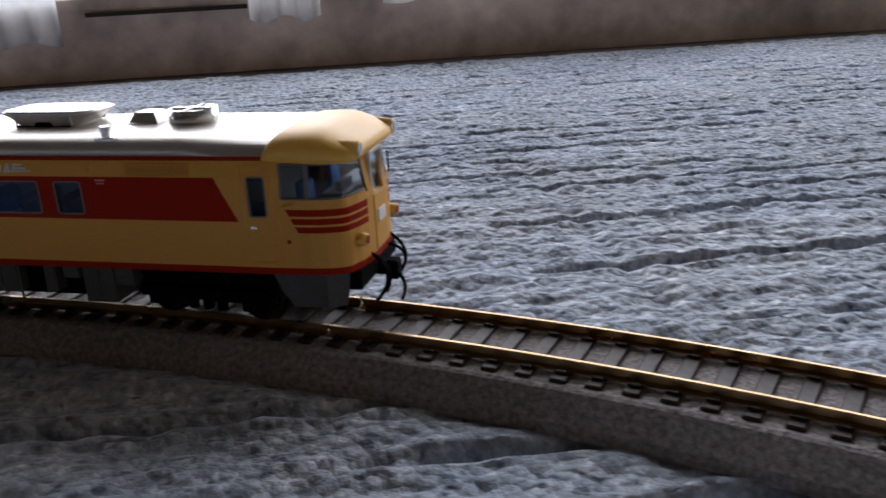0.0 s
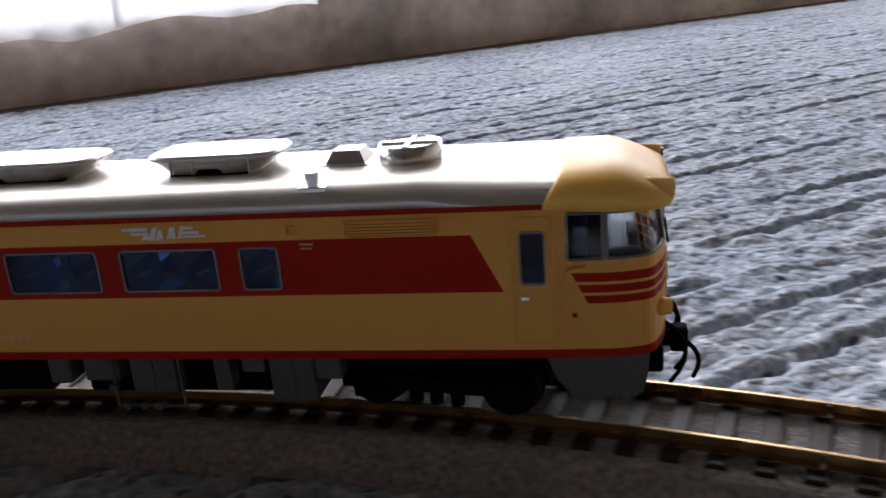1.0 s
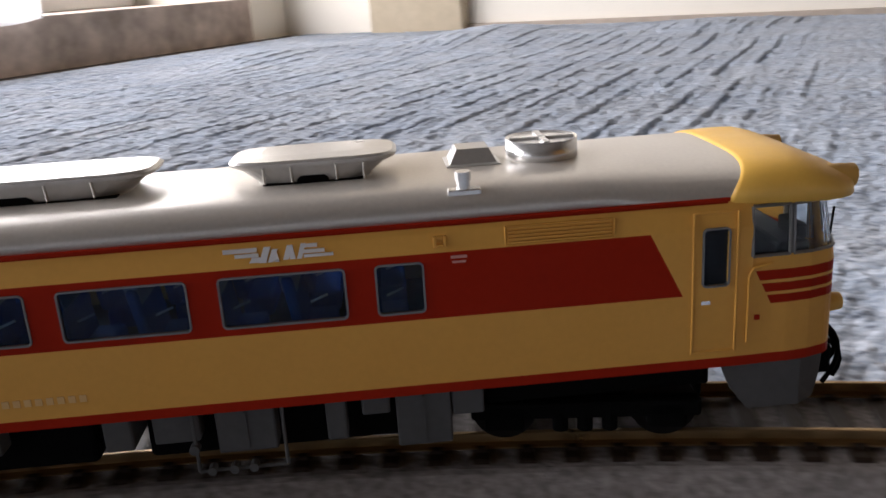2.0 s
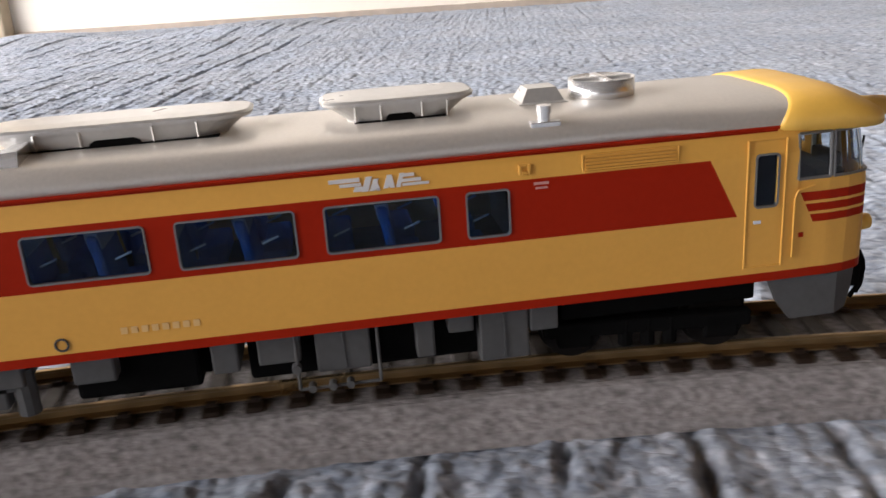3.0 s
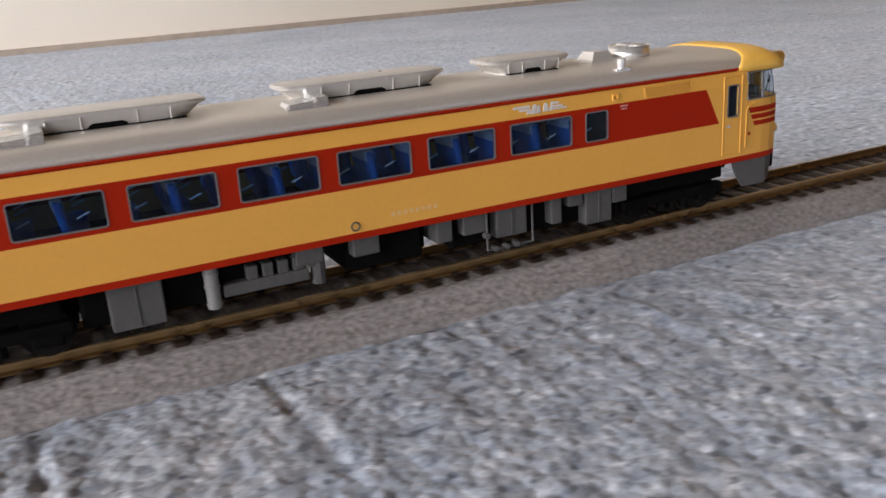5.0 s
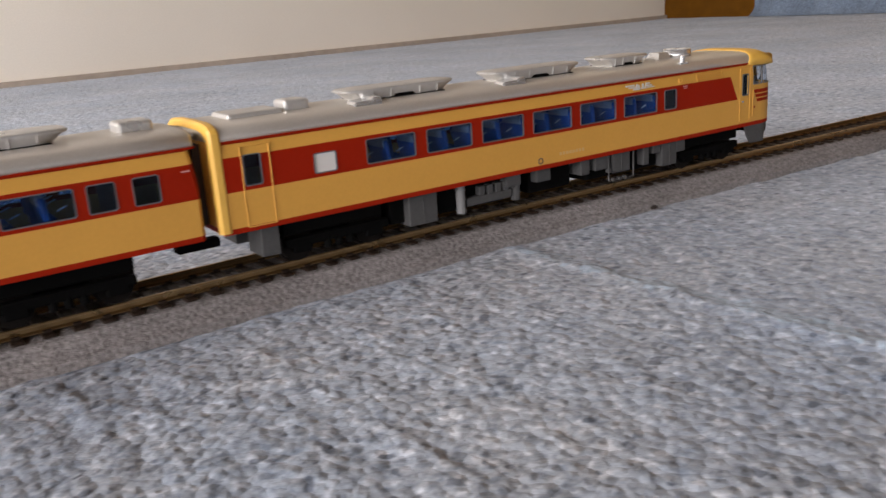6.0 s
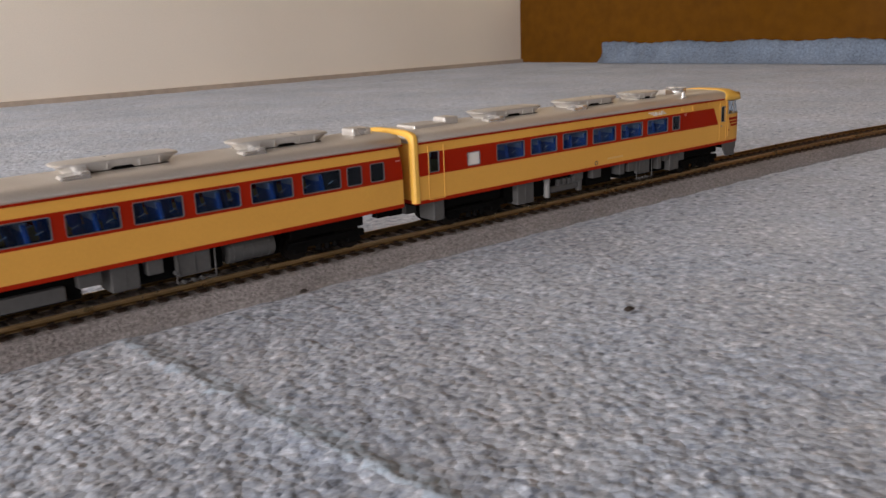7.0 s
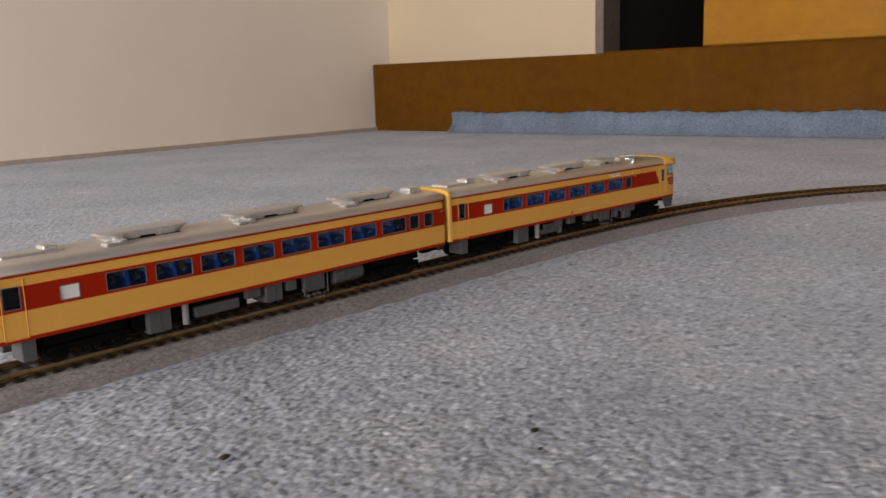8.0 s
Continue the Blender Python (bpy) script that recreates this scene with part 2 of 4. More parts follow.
# ---- the line of the track ----
# curvature of the track (1/m) by distance along it, and the leading coach's place on it by time
BEND_S = [-1.1, -0.8, -0.5, -0.25, 0, 0.25, 0.5, 0.75, 1, 1.3, 1.7]
BEND_K = [-1.116, -1.187, -2.032, -1.275, -0.950, 0.428, -0.328, 0.084, -0.422, -2.319, -2.321]
RUN = [(0, -0.8485), (0.5, -0.7457), (1, -0.6393), (1.2, -0.5954), (2.3, -0.3387), (2.5, -0.2950), (3, -0.1887), (3.5, -0.0802), (4, 0.0421), (4.5, 0.1605), (5, 0.2779), (5.2, 0.3251), (6.3, 0.5865), (6.5, 0.6336), (7, 0.7525), (7.5, 0.8731), (8, 0.9926)]
RAIL_Z = 0.0091
BED_HALF = 0.0206
COACH_PITCH = 0.2627
STEP = 0.005
line_s = np.arange(-1.6, 2.4, STEP)
line_k = np.interp(line_s, BEND_S, BEND_K)
line_h = np.cumsum(line_k) * STEP
line_h -= np.interp(0.0, line_s, line_h)
line_x, line_y = np.cumsum(np.cos(line_h)) * STEP, np.cumsum(np.sin(line_h)) * STEP
line_x -= np.interp(0.0, line_s, line_x)
line_y -= np.interp(0.0, line_s, line_y)


def on_line(s, side=0.0):
    """Place and heading on the track's middle line; side: metres to the right of it."""
    h = float(np.interp(s, line_s, line_h))
    return (float(np.interp(s, line_s, line_x)) + side * math.sin(h), float(np.interp(s, line_s, line_y)) - side * math.cos(h), h)


def sweep(profile, s0, s1, step=0.01):
    """A closed cross-section (side, height) carried along the track."""
    bm = bmesh.new()
    rings = []
    n = max(2, round((s1 - s0) / step))
    for i in range(n + 1):
        s = s0 + (s1 - s0) * i / n
        rings.append([bm.verts.new((*on_line(s, a)[:2], z)) for a, z in profile])
    k = len(profile)
    for r, q in zip(rings, rings[1:]):
        for j in range(k):
            bm.faces.new((r[j], r[(j + 1) % k], q[(j + 1) % k], q[j]))
    bm.faces.new(rings[0][::-1]), bm.faces.new(rings[-1])
    bmesh.ops.recalc_face_normals(bm, faces=bm.faces)
    return bm

# ---- the room ----


def panel(name, lo, hi, mat, label, category="wall", bevel=0.0):
    return tagged(part(name, box(lo, hi, bevel), mat), label, category, kind="structure")


panel("wall_north", (WEST - 0.1, NORTH, -0.02), (2.9, NORTH + 0.1, CEIL), PLASTER, "pale cream plaster wall behind the carpet")
panel("wall_south", (WEST - 0.1, SOUTH - 0.1, -0.02), (EAST, SOUTH, CEIL), DULL, "unseen wall closing the room, dark to limit bounced light")
panel("wall_east", (EAST, SOUTH - 0.1, -0.02), (EAST + 0.1, NORTH + 0.1, CEIL), DULL, "unseen wall beyond the raised floor, dark to limit bounced light")
panel("ceiling", (WEST - 0.1, SOUTH - 0.1, CEIL), (EAST + 0.1, NORTH + 0.1, CEIL + 0.1), DULL, "unseen ceiling, dark to limit bounced light", "ceiling")
# west end: worn wooden threshold beyond the carpet, low window sill, window opening
tagged(part("threshold", box((SILL_FRONT, SOUTH, -0.03), (CARPET_WEST - 0.004, NORTH, -0.002), 0.002), SILL), "worn grey brown wooden threshold beyond the carpet", "floor", kind="structure")
panel("wall_west", (WEST - 0.1, SOUTH, -0.03), (SILL_FRONT, WIN_N, SILL_TOP), SILLWALL, "low weathered sill wall below the windows")
panel("wall_west_head", (WEST - 0.1, SOUTH, HEAD), (WEST, NORTH, CEIL), DULL, "unseen dark wall above the window, limiting the light")
panel("wall_west_end", (WEST - 0.1, WIN_N, -0.03), (SILL_FRONT, NORTH, HEAD), PLASTER, "cream wall beside the window")
panel("wall_west_middle", (WEST - 0.1, -1.55, SILL_TOP), (WEST, WIN_S, HEAD), DULL, "unseen dark wall between the windows, limiting the light")

win = tagged(empty("window_1"), "wide low window with white frame", "window", kind="structure")
# window_2 is unseen, added round the fill lamp
win_b = tagged(empty("window_2"), "unseen low window with white frame, added for the fill light", "window", kind="structure")
for win, y0, y1 in ((win, WIN_S, -0.15), (win, -0.15, WIN_N), (win_b, SOUTH, -2.37), (win_b, -2.37, -1.55)):
    fr = bmesh.new()
    for lo, hi in (((y0, SILL_TOP), (y0 + 0.025, HEAD)), ((y1 - 0.025, SILL_TOP), (y1, HEAD)), ((y0 + 0.025, SILL_TOP), (y1 - 0.025, SILL_TOP + 0.03)), ((y0 + 0.025, HEAD - 0.03), (y1 - 0.025, HEAD))):
        box((WEST - 0.09, lo[0], lo[1]), (WEST - 0.06, hi[0], hi[1]), 0.002, fr)
    sash = part("window_frame", fr, WHITE, win)
    pane = part("pane", box((WEST - 0.077, y0 + 0.025, SILL_TOP + 0.03), (WEST - 0.073, y1 - 0.025, HEAD - 0.03)), CLEAR, sash)
    pane.visible_shadow = False

# raised floor in the east, its brown riser, and what stands on it
STEP_Z, STEP_X = 0.165, 2.12
panel("step_riser", (STEP_X, SOUTH, -0.02), (STEP_X + 0.03, 1.195, STEP_Z), BROWN, "dark brown stained step board at the carpet's end", "step", 0.002)
panel("raised_floor", (STEP_X + 0.03, SOUTH, -0.02), (EAST, NORTH, STEP_Z - 0.004), BROWN, "brown raised floor behind the step board", "floor")
STEP_BACK = STEP_X + 0.035
panel("wall_closet", (STEP_BACK + 0.03, 0.555, STEP_Z - 0.004), (STEP_BACK + 0.09, NORTH, CEIL), CREAMWALL, "cream panel wall standing on the raised floor")
post = panel("door_post", (STEP_BACK + 0.022, 0.535, STEP_Z - 0.004), (STEP_BACK + 0.1, 0.555, CEIL), POST, "grey brown wooden post beside the dark opening", "post", 0.002)
# closet panels carry the opening's shade in their near-black colour
panel("closet_back", (STEP_BACK + 0.75, 0.2, STEP_Z - 0.004), (STEP_BACK + 0.8, 0.6, CEIL), DARK, "closet back coloured near-black for the shade in the opening")
panel("closet_side", (STEP_BACK + 0.1, 0.555, STEP_Z - 0.004), (STEP_BACK + 0.75, 0.55, CEIL), DARK, "closet side coloured near-black for the shade in the opening")
door = tagged(empty("sliding_door"), "honey coloured varnished sliding door on the raised floor", "door")
part("leaf", box((STEP_BACK + 0.035, -0.62, STEP_Z + 0.006), (STEP_BACK + 0.06, 0.318, 1.95), 0.002), WARM, door)
part("rail", box((STEP_BACK + 0.031, -0.615, STEP_Z + 0.008), (STEP_BACK + 0.035, 0.314, STEP_Z + 0.020), 0.001), WARM, door)
panel("door_track", (STEP_BACK + 0.03, -1.6, STEP_Z - 0.004), (STEP_BACK + 0.07, 0.535, STEP_Z + 0.005), BROWN, "thin brown floor track under the sliding door", "sill")
panel("wall_east_front", (STEP_BACK + 0.03, SOUTH, STEP_Z - 0.004), (STEP_BACK + 0.09, -1.6, CEIL), DULL, "unseen plain dark wall beyond the sliding door")
door_b = copy_thing(door, pose(0.03, -0.9, 0))

# short white cloths that hang before the sill, and the dark strip behind them
SHEETS = [(-0.6426, -0.5544, 0.0316), (-0.3937, -0.3323, 0.0419), (-0.2773, -0.13599999999999998, 0.0521), (-0.142, 0.0484, 0.0591), (0.0766, 0.3445, 0.0634), (0.3727, 0.6266, 0.0619)]
for y0, y1, z in SHEETS:
    bm = bmesh.new()
    n, k = 28, 6
    rows = []
    for j in range(k + 1):
        rows.append([bm.verts.new((SILL_FRONT + 0.010 + 0.004 * math.sin(i * 0.9 + y0 * 30) * (1 - 0.5 * j / k), y0 + (y1 - y0) * i / n, z + 0.003 * math.sin(i * 0.37 + y0 * 9) * (j == 0) + 0.06 * j / k)) for i in range(n + 1)])
    for a, b in zip(rows, rows[1:]):
        for i in range(n):
            bm.faces.new((a[i], a[i + 1], b[i + 1], b[i]))
    bmesh.ops.solidify(bm, geom=bm.faces, thickness=0.0008)
    tagged(smooth(part("curtain", bm, CLOTH)), "short white cloth curtain hanging before the window sill", "curtain", "curtains before the window")
panel("ledge_strip", (SILL_FRONT, -0.5333, 0.0521), (SILL_FRONT + 0.005, -0.3958, 0.0556), DARK, "thin dark strip along the sill wall", "trim")
panel("corner_post", (-1.03, NORTH - 0.03, -0.01), (-0.86, NORTH, CEIL), POSTWALL, "beige post standing proud of the cream wall", "post", 0.003)
panel("baseboard", (-0.86, NORTH - 0.008, -0.01), (STEP_X, NORTH, 0.007), SKIRT, "thin beige baseboard along the cream wall", "baseboard", 0.001)

# ---- carpet: one sheet with stitched channels, a raised seam and tufted pile ----
PERIOD, PHASE, SEAM_X = 0.0235, 0.1215, 0.485


def carpet():
    xs = np.concatenate([np.arange(CARPET_WEST, 0.70, PERIOD / 19), np.arange(0.70, STEP_X + 0.02, 0.006)])
    ys = np.concatenate([np.arange(SOUTH - 0.01, -0.5, 0.02), np.arange(-0.5, 0.5, 0.003), np.arange(0.5, NORTH + 0.02, 0.006)])
    X, Y = np.meshgrid(xs, ys)

    def rough(px, py, seed):
        """Smooth random field with cells px by py metres, -1 to 1."""
        r = np.random.default_rng(seed)
        g = r.uniform(-1, 1, (int(6 / py) + 4, int(6 / px) + 4))
        u, v = (X + 2.5) / px, (Y + 3.4) / py
        i, j = u.astype(int), v.astype(int)
        a, b = u - i, v - j
        a, b = a * a * (3 - 2 * a), b * b * (3 - 2 * b)
        return (g[j, i] * (1 - a) + g[j, i + 1] * a) * (1 - b) + (g[j + 1, i] * (1 - a) + g[j + 1, i + 1] * a) * b

    U = X + 0.0012 * rough(0.12, 0.09, 1) + np.where(X < -0.25, 0.0004, 0.0009) * rough(0.005, 0.006, 11)
    k = np.round((U - PHASE) / PERIOD)
    d = U - PHASE - k * PERIOD
    # channels: broken stitches of varying depth, fading out towards the east
    dash = np.zeros_like(X)
    kk = k.astype(int) + 200
    for n in range(3):
        wave = np.random.default_rng(20 + n).uniform(0, 6.28, 600)[kk]
        dash += np.sin(Y * (17 + 15 * n) + wave) * (1.0, 0.8, 0.5)[n]
    deep = np.clip(np.where(X < -0.25, 0.75, 0.66) + 0.85 * dash, 0, 1) * np.where(X < -0.25, np.random.default_rng(31).choice([0.25, 0.6, 1.0, 1.0], 600)[kk], np.random.default_rng(32).choice([0.65, 0.85, 1.0], 600)[kk])
    bead = np.where(X < -0.3, 1.0, np.clip(0.85 + 0.5 * np.sin(Y * (2 * math.pi / 0.0105) + 4 * rough(0.1, 0.05, 33)), 0.25, 1.3))
    region = np.clip((0.50 - X) / 0.16, 0, 1) * np.where(X < -0.3, 1.25, 1.0) * np.clip(1.0 - (X - 0.05) * 3.0, 0.32, 1.0) * np.where((X > -0.3) & (Y > 0.05), 0.5, 1.0) * (0.62 + 0.38 * rough(0.3, 0.3, 3))
    Z = 0.0006 * region * np.cos(2 * math.pi * d / PERIOD) - np.where(X < -0.3, 0.0110, np.where(X < 0.1, 0.0064, 0.0046)) * deep * bead * np.clip(0.75 + 0.9 * rough(0.004, 0.0075, 21), 0.15, 1.3) * region * np.exp(-(d / np.where(X < -0.3, 0.0019, 0.0013)) ** 2)
    # cross stitches
    e = Y - np.round(Y / 0.118) * 0.118 + 0.01 * rough(0.2, 0.2, 9)
    Z -= 0.0016 * np.clip(rough(0.09, 0.09, 4) * 2, 0, 1) * region * np.exp(-(e / 0.003) ** 2)
    # raised seam
    sx = X - SEAM_X - 0.0014 * rough(0.2, 0.06, 5) - 0.0018 * rough(0.2, 0.006, 15)
    Z += 0.0012 * np.exp(-(sx / 0.0042) ** 2) * (Y < -0.04) - 0.0011 * np.exp(-((sx - 0.0075) / 0.0016) ** 2) * (Y < -0.12) * np.clip(rough(0.2, 0.03, 16) + 0.25, 0, 1)
    # pile and broad waves, flat under the track
    far = np.full_like(X, 9.0)
    for px, py in zip(line_x[::3], line_y[::3]):
        far = np.minimum(far, (X - px) ** 2 + (Y - py) ** 2)
    far = np.sqrt(far)
    off = np.clip((far - 0.03) / 0.05, 0, 1)
    Z *= np.clip((far - 0.016) / 0.012, 0, 1)
    Z += (np.where(X < -0.3, 0.6, 0.66) * (0.0006 * rough(0.0056, 0.0090, 6) + np.where(X < 0.1, 0.0016 * rough(0.0026, 0.0058, 8), 0.0019 * rough(0.0055, 0.0062, 12)))) * np.clip((far - 0.014) / 0.012, 0.15, 1) * np.clip(1.0 - (X + 0.4) * 0.75, 0.33, 1.0)
    Z += 0.0003 * rough(0.05, 0.05, 10) * off
    Z -= 0.0010 * np.exp(-((far - BED_HALF - 0.0012) / 0.0016) ** 2)
    # humps where the sheet is pushed up near the north-west corner
    for hx, hy, hz, hr in ((-0.72, 0.92, 0.018, 0.10), (-0.45, 0.98, 0.012, 0.10), (-0.95, 0.72, 0.010, 0.08)):
        Z += hz * np.exp(-((X - hx) ** 2 + ((Y - hy) / 1.5) ** 2) / hr ** 2)
    Z -= 0.0012
    ny, nx = X.shape
    co = np.stack([X, Y, Z], -1).reshape(-1, 3)
    idx = np.arange(nx * ny).reshape(ny, nx)
    quads = np.stack([idx[:-1, :-1], idx[:-1, 1:], idx[1:, 1:], idx[1:, :-1]], -1).reshape(-1, 4)
    me = bpy.data.meshes.new("carpet")
    me.vertices.add(len(co)), me.loops.add(quads.size), me.polygons.add(len(quads))
    me.vertices.foreach_set("co", co.ravel())
    me.loops.foreach_set("vertex_index", quads.ravel())
    me.polygons.foreach_set("loop_start", np.arange(0, quads.size, 4))
    me.polygons.foreach_set("use_smooth", np.ones(len(quads), bool))
    me.update(calc_edges=True)
    me.materials.append(CARPET)
    return tagged(new("carpet", me), "blue grey tufted carpet with stitched channels and a raised seam", "carpet", kind="structure")


carpet()
# turned-up edge of the carpet against the step board
bm = bmesh.new()
n, ring = 260, []
for i in range(n + 1):
    y = 0.905 - i * (2.2 / n)
    w = 0.0050 * math.sin(i * 1.55) + 0.0020 * math.sin(i * 0.43 + 1)
    h = 0.044 + 0.002 * math.sin(i * 0.31) + 0.0012 * math.sin(i * 1.9)
    c = 0.018 * math.exp(-((0.905 - y) / 0.02) ** 2)
    ring.append([bm.verts.new(v) for v in ((STEP_X - 0.045 + c, y, 0.0), (STEP_X - 0.030 + w + c, y, 0.012), (STEP_X - 0.021 + w + c, y, h * 0.6), (STEP_X - 0.016 + w * 0.6 + c, y, h), (STEP_X - 0.006, y, h + 0.001), (STEP_X - 0.003, y, 0.0))])
for a, b in zip(ring, ring[1:]):
    for j in range(5):
        bm.faces.new((a[j], b[j], b[j + 1], a[j + 1]))
bm.faces.new(ring[0]), bm.faces.new(ring[-1][::-1])
bmesh.ops.recalc_face_normals(bm, faces=bm.faces)
tagged(smooth(part("carpet_edge", bm, EDGE)), "light blue turned-up carpet edge against the brown step", "carpet", kind="structure")

for x, y, r in ((0.557, -0.054, 0.0014), (0.617, -0.164, 0.0015), (0.693, -0.236, 0.0013), (0.681, -0.246, 0.0009)):
    bm = bmesh.new()
    bmesh.ops.create_icosphere(bm, subdivisions=2, radius=r)
    for v in bm.verts:
        v.co = v.co * (1 + 0.45 * noise.noise(v.co * 900 + Vector((x * 90, y * 70, 0))))
        v.co = (v.co.x * 1.5 + x, v.co.y + y, v.co.z * 0.5 + 0.0006)
    tagged(smooth(part("lint", bm, DARK)), "small dark ball of lint on the carpet", "lint", "lint on the carpet")

# ---- track ----
track = tagged(empty("track"), "model railway track with brown sleepers on grey moulded ballast", "railway track")
S0, S1 = -1.22, 2.05
TIE_Z = RAIL_Z - 0.0024
BED_Z = TIE_Z - 0.0008
BT = 0.0150
JOINTS = [S0 + 0.246 * i for i in range(14)]
for a in JOINTS:
    b = min(a + 0.246, S1)
    if b - a < 0.02:
        continue
    prof = [(-BED_HALF - 0.0006, -0.002), (BED_HALF + 0.0006, -0.002), (BED_HALF, 0.0006), (BT + 0.0010, BED_Z - 0.0004), (BT, BED_Z), (-BT, BED_Z), (-BT - 0.0010, BED_Z - 0.0004), (-BED_HALF, 0.0006)]
    part("ballast_bed", sweep(prof, a + 0.0001, b - 0.0001, 0.008), BALLAST, track)
    for sgn in (-1, 1):
        c = sgn * 0.0086
        base, top, web = 0.0016, 0.00055, 0.0002
        prof = [(c - base, TIE_Z), (c + base, TIE_Z), (c + base, TIE_Z + 0.0003), (c + web, TIE_Z + 0.0006), (c + web, RAIL_Z - 0.0007), (c + top, RAIL_Z - 0.0005), (c + top, RAIL_Z - 0.0001), (c + top * 0.6, RAIL_Z), (c - top * 0.6, RAIL_Z), (c - top, RAIL_Z - 0.0001), (c - top, RAIL_Z - 0.0005), (c - web, RAIL_Z - 0.0007), (c - web, TIE_Z + 0.0006), (c - base, TIE_Z + 0.0003)]
        part("rail", sweep(prof, a + 0.0002, b - 0.0002, 0.012), RAIL, track)


def sleeper_mesh():
    bm = box((-0.0018, -0.0138, -0.0022), (0.0018, 0.0138, 0.0), 0.0003, segments=1)
    for sgn in (-1, 1):
        for off in (-0.0021, 0.0021):
            box((-0.0011, sgn * 0.0086 + off - 0.0006, -0.0001), (0.0011, sgn * 0.0086 + off + 0.0006, 0.0007), 0, bm)
    me = bpy.data.meshes.new("sleeper")
    bm.to_mesh(me)
    bm.free()
    me.materials.append(SLEEPER)
    return me


SLEEPER_STEP = 0.0078
tie, rest = sleeper_mesh(), []
for i in range(int((S1 - S0) / SLEEPER_STEP)):
    s = S0 + 0.004 + i * SLEEPER_STEP
    x, y, h = on_line(s)
    m = Matrix.Translation((x, y, TIE_Z)) @ Matrix.Rotation(h, 4, "Z")
    if -0.80 < s < 1.53:
        ob = new("sleeper", tie)
        ob.parent, ob.matrix_local = track, m
    else:
        rest.append(m)
bm = bmesh.new()
for m in rest:
    n0 = len(bm.verts)
    bm.from_mesh(tie)
    bm.verts.ensure_lookup_table()
    for v in bm.verts[n0:]:
        v.co = m @ v.co
tagged(part("sleeper_run", bm, SLEEPER, track), kind="stuff")

# ---- the train ----
HALF, LONG = 0.0181, 0.1285
SIDE_Z = [0.0144, 0.0160, 0.0242, 0.0256, 0.0261, 0.0266, 0.0275, 0.0280, 0.0296, 0.0320, 0.0337, 0.0353, 0.0367, 0.0396, 0.0404, 0.0411]
WIN_W, WIN_PITCH = 0.0178, 0.02275


def half_width(z):
    return HALF - 0.0009 * max(0.0, (z - 0.0355) / 0.0056) ** 1.5


def shell(plan, cell, z_levels):
    """A coach's wall: a closed plan (x, y, tip) carried up through the levels; cell() names each cell's material index, or None for an opening."""
    bm = bmesh.new()
    cols = []
    for x, y, tip in plan:
        col = []
        for z in z_levels:
            xx = x
            if tip:
                f = min(1, max(0, (z - tip[0]) / (tip[1] - tip[0])))
                xx = x + tip[2] * f
            k = half_width(z) / HALF
            lean = 0.14 * max(0, z - 0.0300) * min(1, max(0, (xx - 0.120) / 0.006))
            col.append(bm.verts.new((xx - lean, y * k, z)))
        cols.append(col)
    n = len(plan)
    for i in range(n):
        for j in range(len(z_levels) - 1):
            m = cell(i, j)
            if m is None:
                continue
            f = bm.faces.new((cols[i][j], cols[(i + 1) % n][j], cols[(i + 1) % n][j + 1], cols[i][j + 1]))
            f.material_index = m
    bmesh.ops.recalc_face_normals(bm, faces=bm.faces)
    bmesh.ops.solidify(bm, geom=bm.faces, thickness=0.0006)
    return bm


def rounded(x0, x1, z0, z1, r, n=4):
    pts = []
    for cx, cz, a0 in ((x1 - r, z1 - r, 0), (x0 + r, z1 - r, 90), (x0 + r, z0 + r, 180), (x1 - r, z0 + r, 270)):
        for i in range(n + 1):
            a = radians(a0 + 90 * i / n)
            pts.append((cx + r * math.cos(a), cz + r * math.sin(a)))
    return pts


def window(coach, x0, x1, z0, z1, side, pane_mat, frame_mat):
    """A glazed side window: rounded metal frame, slightly proud, and its pane."""
    e = 0.0003
    outer, inner = rounded(x0 - e, x1 + e, z0 - e, z1 + e, 0.0008), rounded(x0, x1, z0, z1, 0.0005)
    bm = bmesh.new()
    rings = []
    for pts, y in ((outer, HALF - 0.0003), (outer, HALF + 0.00022), (inner, HALF + 0.00022), (inner, HALF - 0.0007)):
        rings.append([bm.verts.new((x, side * y, z)) for x, z in pts])
    for a, b in zip(rings, rings[1:]):
        for i in range(len(a)):
            bm.faces.new((a[i], a[(i + 1) % len(a)], b[(i + 1) % len(a)], b[i]))
    bmesh.ops.recalc_face_normals(bm, faces=bm.faces)
    fr = part("window", bm, frame_mat, coach)
    bm = box((x0 - 0.0002, min(side * (HALF - 0.0006), side * (HALF - 0.0002)), z0 - 0.0002), (x1 + 0.0002, max(side * (HALF - 0.0006), side * (HALF - 0.0002)), z1 + 0.0002))
    pn = part("pane", bm, pane_mat, fr)
    pn.visible_shadow = pane_mat is FROSTED
    return fr


def moulding(coach, name, x0, x1, z0, z1, side, w=0.0004, out=0.0002, mat=None, label=""):
    """Raised outline of a door or hatch."""
    bm = bmesh.new()
    for a, b, c, d in ((x0, x0 + w, z0, z1), (x1 - w, x1, z0, z1), (x0 + w, x1 - w, z0, z0 + w), (x0 + w, x1 - w, z1 - w, z1)):
        ys = sorted((side * (half_width((c + d) / 2) - 0.0002), side * (half_width((c + d) / 2) + out)))
        box((a, ys[0], c), (b, ys[1], d), 0.0001, bm, 1)
    return part(name, bm, mat, coach, label)


